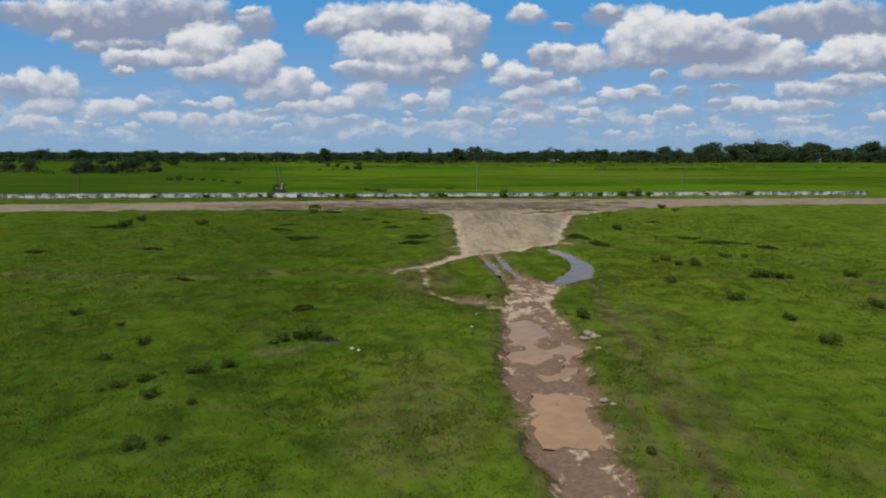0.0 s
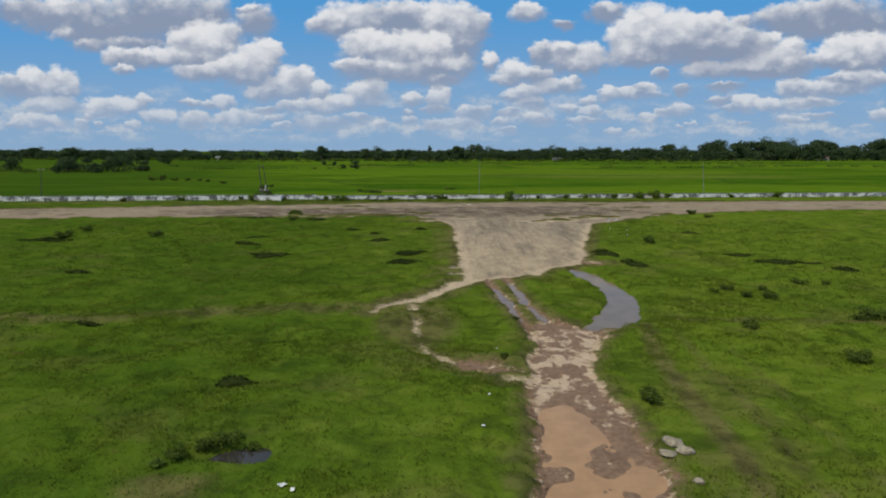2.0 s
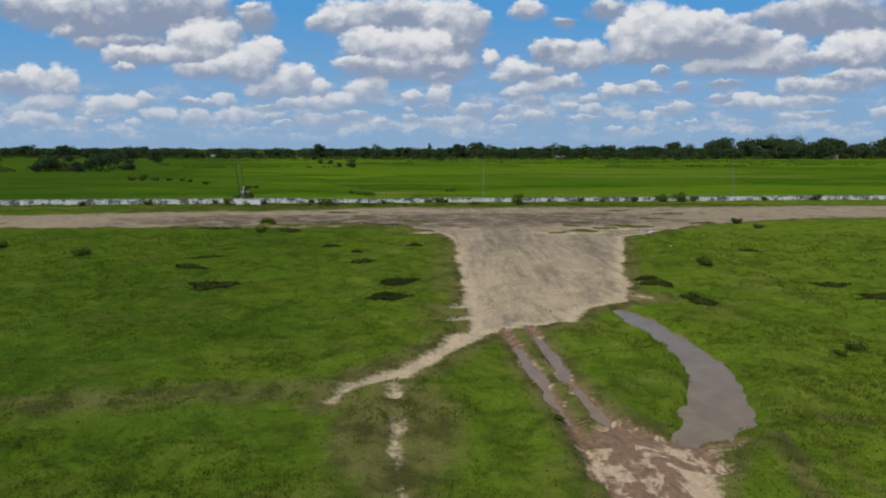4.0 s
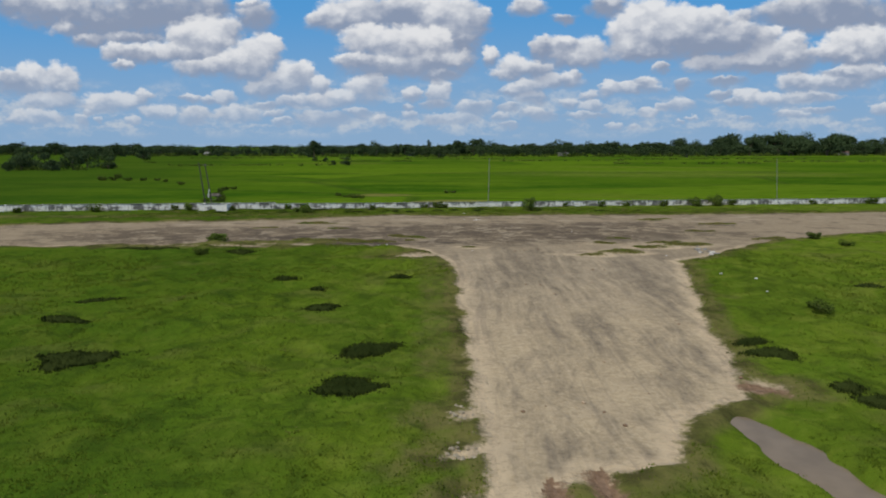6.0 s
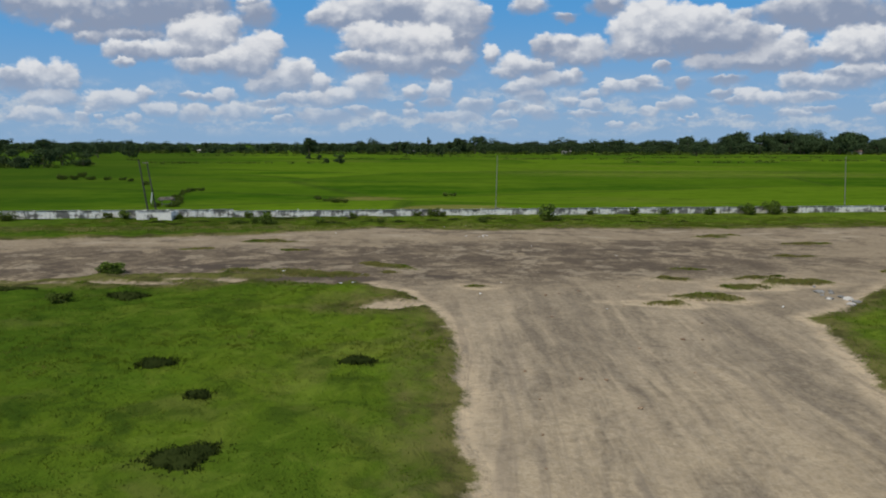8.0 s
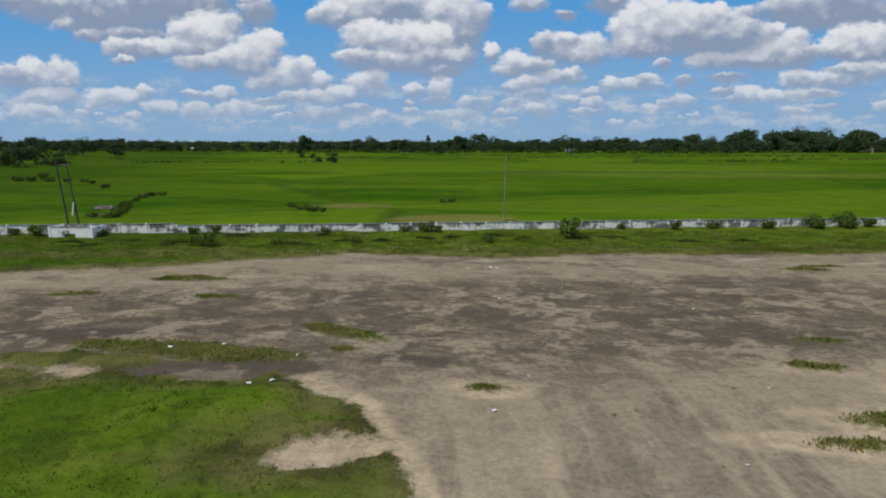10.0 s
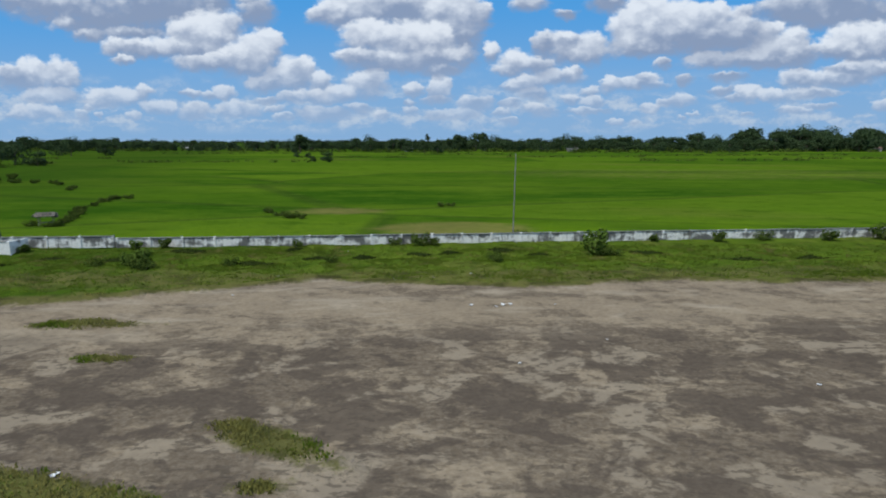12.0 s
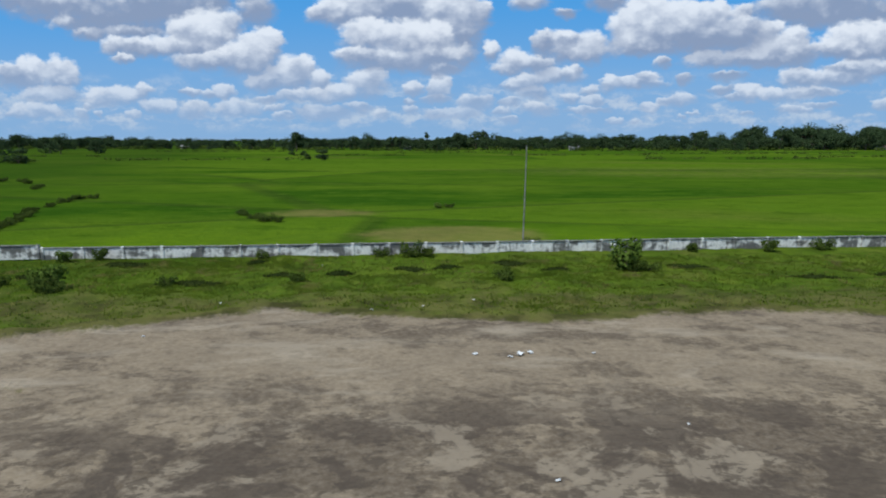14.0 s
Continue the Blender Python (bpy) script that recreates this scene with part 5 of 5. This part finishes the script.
# ---------------------------------------------------------------- sedge patches, grass
def sedge_patch(x, y, a, b, turn, tall=0.34):
    """A dense low dome of sedge, half lengths a and b."""
    rng = np.random.default_rng(int(abs(x * 13 + y * 7)) + 1)
    n = int(min(1500, a * b * 190 + 60))
    r, w = np.sqrt(rng.uniform(0, 1, n)), rng.uniform(0, 2 * np.pi, n)
    edge = 1 + 0.16 * np.sin(3 * w + x) + 0.10 * np.sin(5 * w + y)
    r = np.where(rng.uniform(0, 1, n) < 0.16, r * 1.45, r)
    lx, ly = a * r * np.cos(w) * edge, b * r * np.sin(w) * edge
    c, s = math.cos(radians(turn)), math.sin(radians(turn))
    px, py = x + lx * c - ly * s, y + lx * s + ly * c
    z = height_at(px, py)
    me = blades_mesh("sedge_patch", rng, px, py, z, tall * np.maximum(1.2 - 0.85 * r, 0.22) * rng.uniform(0.55, 1.15, n), 0.085, 5, 0.07)
    bm = bmesh.new()
    bm.from_mesh(me)
    rings = []
    for k, rad in enumerate((0.0, 0.4, 0.7, 0.95)):
        ww = np.arange(20) * 2 * np.pi / 20
        ee = 1 + 0.16 * np.sin(3 * ww + x) + 0.10 * np.sin(5 * ww + y)
        mx, my = a * rad * np.cos(ww) * ee, b * rad * np.sin(ww) * ee
        qx, qy = x + mx * c - my * s, y + mx * s + my * c
        qz = height_at(qx, qy) + tall * (0.62, 0.56, 0.36, -0.2)[k]
        rings.append([bm.verts.new(q) for q in zip(qx, qy, qz)])
    for r0, r1 in zip(rings, rings[1:]):
        for k in range(20):
            bm.faces.new((r0[k], r1[k], r1[(k + 1) % 20], r0[(k + 1) % 20]))
    bm.to_mesh(me)
    bm.free()
    me.materials.append(SEDGE)
    ob = new("sedge_patch", me)
    return tagged(ob, "dark rounded patch of rank sedge in the pasture", "grass patch", "dark patches in the pasture")


for row in ((-18.0, 75.2, 1.9, 1.25, 6), (-3.8, 72.0, 1.6, 1.15, 2), (-3.4, 76.7, 1.7, 0.85, 28), (-7.2, 83.8, 1.15, 0.85, 12), (-11.6, 91.3, 0.85, 0.55, 0), (-22.5, 85.2, 1.4, 0.5, 8), (-22.0, 81.0, 1.5, 0.5, 0), (-2.8, 91.4, 0.8, 0.4, 0)):
    sedge_patch(*row)
for row in ((-28.4, 103.9, 2.8, 0.55, 2), (-18.9, 102.8, 1.4, 0.5, 0), (-8.4, 88.0, 0.5, 0.3, 0), (-9.6, 40.6, 0.8, 0.5, 15), (-32.5, 66.0, 1.1, 0.4, 0), (31.4, 75.8, 1.5, 0.55, 0), (33.4, 71.2, 2.9, 1.2, -8), (37.5, 67.9, 1.2, 0.7, 0), (18.4, 71.5, 0.7, 0.5, 0)):
    sedge_patch(*row)
for row in ((17.6, 76.2, 1.4, 0.7, -6), (18.9, 70.2, 0.9, 0.7, 0), (17.3, 77.8, 0.9, 0.4, 0), (31.5, 89.0, 1.0, 0.35, 0), (-22.1, 50.0, 0.7, 0.35, 0), (-43.9, 63.4, 0.9, 0.5, 0), (-46.5, 83.6, 3.0, 0.8, 0)):
    sedge_patch(*row)
for row in ((-20.8, 148.0, 1.6, 0.5, 0), (-8.8, 144.8, 1.2, 0.6, 5), (-5.2, 146.0, 0.9, 0.5, 0), (6.8, 148.8, 1.3, 0.7, 0), (-0.4, 147.3, 1.1, 0.5, 0), (2.2, 147.6, 1.0, 0.45, 0), (19.8, 148.6, 1.5, 0.6, 0), (10.1, 147.4, 0.9, 0.5, 0)):
    sedge_patch(*row, tall=0.3)
for row in ((-13.1, 141.0, 1.8, 0.7, 4), (-12.1, 149.6, 0.8, 0.4, 0), (-30.5, 144.5, 1.5, 0.5, 0), (-36.0, 143.4, 1.3, 0.5, 0), (-33.0, 140.5, 1.2, 0.4, 0), (26.0, 143.5, 1.6, 0.5, 0), (33.0, 146.0, 1.4, 0.5, 0), (-25.6, 144.6, 1.0, 0.5, 0)):
    sedge_patch(*row, tall=0.3)

def sward(name, seed, x0, x1, y0, y1, count, tall, width, per, label, clear=-0.15, mat=None):
    """Tufts strewn over the grassland, clear of the bare ways and of the water."""
    rng = np.random.default_rng(seed)
    x, y = rng.uniform(x0, x1, count), rng.uniform(y0, y1, count)
    lush = grainy(x, y, 2.6, 21) * 0.6 + grainy(x, y, 0.9, 22) * 0.5
    keep = rng.uniform(0, 1, count) < 0.15 + lush
    x, y, lush = x[keep], y[keep], lush[keep]
    z, road, mud, canal = survey(x, y)
    free = (road < clear) & (mud < clear) & (canal < 0.0) & (np.abs(y - WALL_Y(x)) > 0.25)
    x, y, z, lush = x[free], y[free], z[free], lush[free]
    me = blades_mesh(name, rng, x, y, z, tall * (0.5 + lush), width, per, 0.10)
    me.materials.append(mat or BLADES)
    return tagged(new(name, me), label, "grass", kind="stuff")


sward("grass", 51, -24, 26, 14, 66, 46000, 0.06, 0.06, 5, "short cropped pasture grass in tufts")
sward("grass", 52, -48, -24, 24, 100, 12000, 0.12, 0.09, 4, "short cropped pasture grass in tufts")
sward("grass", 53, 26, 52, 24, 100, 10000, 0.12, 0.09, 4, "short cropped pasture grass in tufts")
sward("grass", 54, -24, 3, 62, 112, 24000, 0.045, 0.07, 4, "short cropped pasture grass in tufts")
sward("grass", 55, 14, 30, 66, 112, 11000, 0.05, 0.07, 4, "short cropped pasture grass in tufts")
sward("verge_grass", 56, -48, 60, 128, 153, 26000, 0.10, 0.08, 5, "rank uneven verge grass between road and wall", clear=-0.9, mat=VERGE_BLADES)


def island_tufts():
    """Ragged weeds that hold the grass islands in the road."""
    rng = np.random.default_rng(77)
    xs, ys = [], []
    for cx, cy, a, b, turn in ISLANDS:
        n = int(60 + 110 * a * b)
        r, w = np.sqrt(rng.uniform(0, 1.1, n)), rng.uniform(0, 2 * np.pi, n)
        c, s = math.cos(radians(turn)), math.sin(radians(turn))
        lx, ly = a * r * np.cos(w), b * r * np.sin(w)
        xs.append(cx + lx * c - ly * s)
        ys.append(cy + lx * s + ly * c)
    x, y = np.concatenate(xs), np.concatenate(ys)
    me = blades_mesh("island_grass", rng, x, y, height_at(x, y), 0.03 + 0.12 * grainy(x, y, 0.9, 41), 0.08, 5, 0.10)
    me.materials.append(WEED_BLADES)
    tagged(new("island_grass", me), "ragged weeds and grass on islands in the dirt road", "grass", kind="stuff")


island_tufts()


def tussocks(name, seed, x0, x1, y0, y1, count, label):
    """Ranker tussocks that stand above the cropped sward, in drifts."""
    rng = np.random.default_rng(seed)
    x, y = rng.uniform(x0, x1, count), rng.uniform(y0, y1, count)
    drift = grainy(x, y, 4.5, 31) * 0.7 + grainy(x, y, 1.6, 32) * 0.5
    keep = drift > 0.66
    x, y, drift = x[keep], y[keep], drift[keep]
    n = 7
    x, y = np.repeat(x, n) + rng.normal(size=len(x) * n) * 0.22, np.repeat(y, n) + rng.normal(size=len(y) * n) * 0.22
    z, road, mud, canal = survey(x, y)
    free = (road < -0.5) & (mud < -0.5) & (canal < -0.4)
    me = blades_mesh(name, rng, x[free], y[free], z[free], np.repeat(0.06 + 0.20 * (drift - 0.66), n)[free], 0.06, 5, 0.07)
    me.materials.append(VERGE_BLADES if y0 > 120 else BLADES)
    return tagged(new(name, me), label, "grass", kind="stuff")


tussocks("tussock_grass", 74, -46, 58, 134, 152, 9000, "coarse weedy tussocks with straw on the road verge")
tussocks("tussock_grass", 71, -30, 3, 14, 62, 7000, "rank green tussocks in drifts over the pasture")
tussocks("tussock_grass", 72, 8, 34, 14, 70, 4500, "rank green tussocks in drifts over the pasture")
tussocks("tussock_grass", 73, -34, 1, 62, 106, 1500, "rank green tussocks in drifts over the pasture")


# ---------------------------------------------------------------- stones, litter
def stone(x, y, size, flat, seed, label="pale limestone block lying at the track's edge"):
    rng = random.Random(seed)
    bm = bmesh.new()
    bmesh.ops.create_icosphere(bm, subdivisions=2, radius=1.0)
    for v in bm.verts:
        k = 1 + 0.35 * noise.noise(v.co * 1.3 + Vector((seed, 0, 0))) + 0.12 * noise.noise(v.co * 4 + Vector((0, seed, 0)))
        v.co = Vector((v.co.x * k, v.co.y * k * 0.8, v.co.z * k * flat)) * size
    ob = part("stone", bm, STONE)
    ob.matrix_basis = pose(x, y, stand(x, y) + size * flat * 0.3, 0, 0, rng.uniform(0, 360))
    return tagged(ob, label, "stone", "stones by the track")


for k, (x, y, s, f) in enumerate(((8.75, 34.5, 0.40, 0.5), (9.0, 33.9, 0.34, 0.55), (8.3, 33.8, 0.30, 0.35), (8.7, 32.0, 0.20, 0.6), (7.15, 25.1, 0.22, 0.5), (7.35, 24.3, 0.16, 0.5), (5.2, 21.3, 0.10, 0.6), (4.9, 19.9, 0.09, 0.6), (6.0, 19.3, 0.10, 0.6))):
    stone(x, y, s, f, 60 + k)
rs = random.Random(8)
for k in range(26):
    y = rs.uniform(16.5, 41)
    edge = rs.random() < 0.5
    lo, hi = float(np.interp(y, [16, 20, 26, 31, 38, 42], [3.6, 3.7, 3.2, 3.2, 4.2, 4.8])), float(np.interp(y, [16, 20, 26, 31, 38, 42], [6.3, 6.5, 6.8, 7.6, 7.7, 7.9]))
    x = (lo + rs.uniform(-0.15, 0.5)) if edge else (hi + rs.uniform(-0.6, 0.2))
    stone(x, y, rs.uniform(0.04, 0.09), 0.6, 100 + k, "small pale stone in the mud track")

rc = random.Random(17)
for k in range(40):
    y = rc.uniform(20.5, 38.5)
    x = rc.choice((float(np.interp(y, [20, 26, 31, 38], [4.2, 4.1, 3.4, 4.4])), float(np.interp(y, [20, 26, 31, 38], [6.4, 6.5, 6.3, 6.4])), rc.uniform(4.2, 6.6))) + rc.uniform(-0.2, 0.2)
    clod = stone(x, y, rc.uniform(0.05, 0.14), 0.45, 300 + k, "wet brown clod of mud at a puddle's edge")
    clod.name = "mud_clod"
    clod.data.materials[0] = MUD
    tagged(clod, category="clod", group="clods in the track")

rd = random.Random(23)
for k in range(34):
    x, y = rd.uniform(3.5, 15.0), rd.uniform(66, 108)
    clod = stone(x, y, rd.uniform(0.05, 0.13), 0.5, 400 + k, "small dark clod of earth on the dirt road")
    clod.name = "earth_clod"
    clod.data.materials[0] = MUD
    tagged(clod, category="clod", group="clods on the road")
for k in range(12):
    x, y = 26.0 + rd.gauss(0, 0.9), 103.2 + rd.gauss(0, 1.1)
    rubble = stone(x, y, rd.uniform(0.15, 0.38), 0.4, 500 + k, "pale lump of rubble tipped at the road's edge")
    rubble.name = "rubble"
    rubble.data.materials[0] = CONCRETE if k % 3 else PLASTER
    tagged(rubble, category="rubble", group="rubble at the road's edge")
for k in range(26):
    far = k % 2
    x, y = (1.1 + rd.gauss(0, 0.35), 66.2 + rd.gauss(0, 0.35)) if far else (1.3 + rd.gauss(0, 0.3), 69.4 + rd.gauss(0, 0.35))
    stone(x, y, rd.uniform(0.06, 0.14), 0.5, 540 + k, "pale stone in a stony patch beside the lane")


def litter(x, y, s, seed, label="crumpled scrap of white plastic on the ground"):
    """A crumpled scrap of sheet."""
    bm = bmesh.new()
    bmesh.ops.create_grid(bm, x_segments=5, y_segments=4, size=0.5)
    for v in bm.verts:
        q = Vector((v.co.x * 3, v.co.y * 3, seed * 1.7))
        v.co = Vector((v.co.x * s * (1 + 0.5 * noise.noise(q * 2)), v.co.y * s * 0.7 * (1 + 0.5 * noise.noise(q + Vector((9, 0, 0)))), 0.3 * s * (0.6 + noise.noise(q))))
    bmesh.ops.solidify(bm, geom=bm.faces[:], thickness=0.006)
    ob = part("plastic_scrap", bm, PLASTIC)
    ob.matrix_basis = pose(x, y, stand(x, y) + 0.03, 0, 0, seed * 47.0)
    return tagged(ob, label, "litter", "scraps of litter")


for k, (x, y, s) in enumerate(((-4.95, 31.5, 0.42), (-4.6, 31.3, 0.3), (1.8, 35.8, 0.26), (3.25, 127.9, 0.34), (5.0, 127.8, 0.55), (5.4, 128.0, 0.4), (4.6, 127.6, 0.3), (7.9, 128.0, 0.2), (2.3, 39.2, 0.25), (1.0, 134.5, 0.2), (-1.5, 133.9, 0.2), (3.2, 45.6, 0.2))):
    litter(x, y, s * 0.62, k + 1)
for k in range(14):
    litter(rs.uniform(-14, 26), rs.uniform(99, 150), rs.uniform(0.08, 0.16), 30 + k)
for k, (x, y) in enumerate(((22.5, 93.0), (24.0, 90.5), (23.0, 87.0), (-8.8, 110.7), (-11.0, 110.0), (-6.0, 105.6), (-5.2, 106.0))):
    litter(x, y, 0.2, 60 + k)


# ---------------------------------------------------------------- field shelter and far houses
def shelter():
    s = thing("field_shelter", "small open field shelter with sagging grey thatch on poles", "shelter", m=pose(-45.4, 166.0, stand(-45.4, 166.0), 0, 0, 24) @ Matrix.Scale(0.72, 4))
    for x, y in ((-1.0, -0.7), (1.0, -0.7), (-1.0, 0.7), (1.0, 0.7)):
        bm = bmesh.new()
        limb(bm, [(x, y, -0.1), (x * 0.98, y, 1.7)], [0.06, 0.05], 6)
        part("post", bm, TIMBER, s)
    for side in (-1, 1):
        part("thatch", box(bmesh.new(), 2.8, 1.25, 0.12, (0, side * 0.55, 1.78), 0.02, Euler((radians(-24 * side), 0, 0)).to_matrix().to_4x4()), THATCH, s)
    rag = np.random.default_rng(19)
    part("loose_thatch", leaves_mesh("loose_thatch", rag, [(0, 0, 1.85, 1.6, 1.1, 0.28), (-1.2, 0.2, 1.65, 0.7, 0.8, 0.3), (1.3, -0.3, 1.6, 0.6, 0.7, 0.3)], 380, 0.17), THATCH, s, "ragged hanging thatch")
    part("ridge", box(bmesh.new(), 2.9, 0.2, 0.1, (0, 0, 2.08), 0.03), THATCH, s)
    part("platform", box(bmesh.new(), 1.9, 1.3, 0.08, (0, 0, 0.45), 0.01), TIMBER, s)


shelter()


def house(x, y, wide, deep, tall, turn, roof_mat, label):
    """A small farmhouse: four walls, a pitched roof with eaves, a door and windows."""
    h = thing("house", label, "house", "farmhouses under the trees", pose(x, y, stand(x, y) - 0.1, 0, 0, turn))
    part("wall", box(bmesh.new(), wide, deep, tall), PLASTER, h)
    bm = bmesh.new()
    rise, e = deep * 0.32, 0.5
    a = [bm.verts.new((sx * (wide / 2 + e), sy * (deep / 2 + e), tall - 0.1 + (0.0 if sy else rise))) for sx in (-1, 1) for sy in (-1, 0, 1)]
    for f in ((0, 1, 4, 3), (1, 2, 5, 4), (0, 2, 1), (3, 4, 5), (0, 3, 5, 2)):
        bm.faces.new([a[i] for i in f])
    bmesh.ops.recalc_face_normals(bm, faces=bm.faces[:])
    part("roof", bm, roof_mat, h)
    part("door", box(bmesh.new(), 0.95, 0.08, 2.0, (0, -deep / 2 - 0.03, 0.1)), TIMBER, h)
    for k in (-0.3, 0.3):
        w = part("window", box(bmesh.new(), 1.2, 0.08, 1.1, (k * wide, -deep / 2 - 0.03, 1.0)), TIMBER, h)
        part("pane", box(bmesh.new(), 1.0, 0.04, 0.9, (k * wide, -deep / 2 - 0.06, 1.1)), GLASS, w)


house(-34, 690, 7, 5, 2.2, 8, ROOF_TIN, "small pale farmhouse with a tin roof under the trees")
house(-262, 722, 8, 5, 2.2, -6, ROOF_TIN, "low pale farm shed with a tin roof")
house(128, 695, 9, 5, 2.2, 4, ROOF_TIN, "low pale farm shed with a tin roof")
house(440, 715, 11, 6, 3.0, -14, RED_TIN, "farmhouse with a rusty brown roof under the trees")
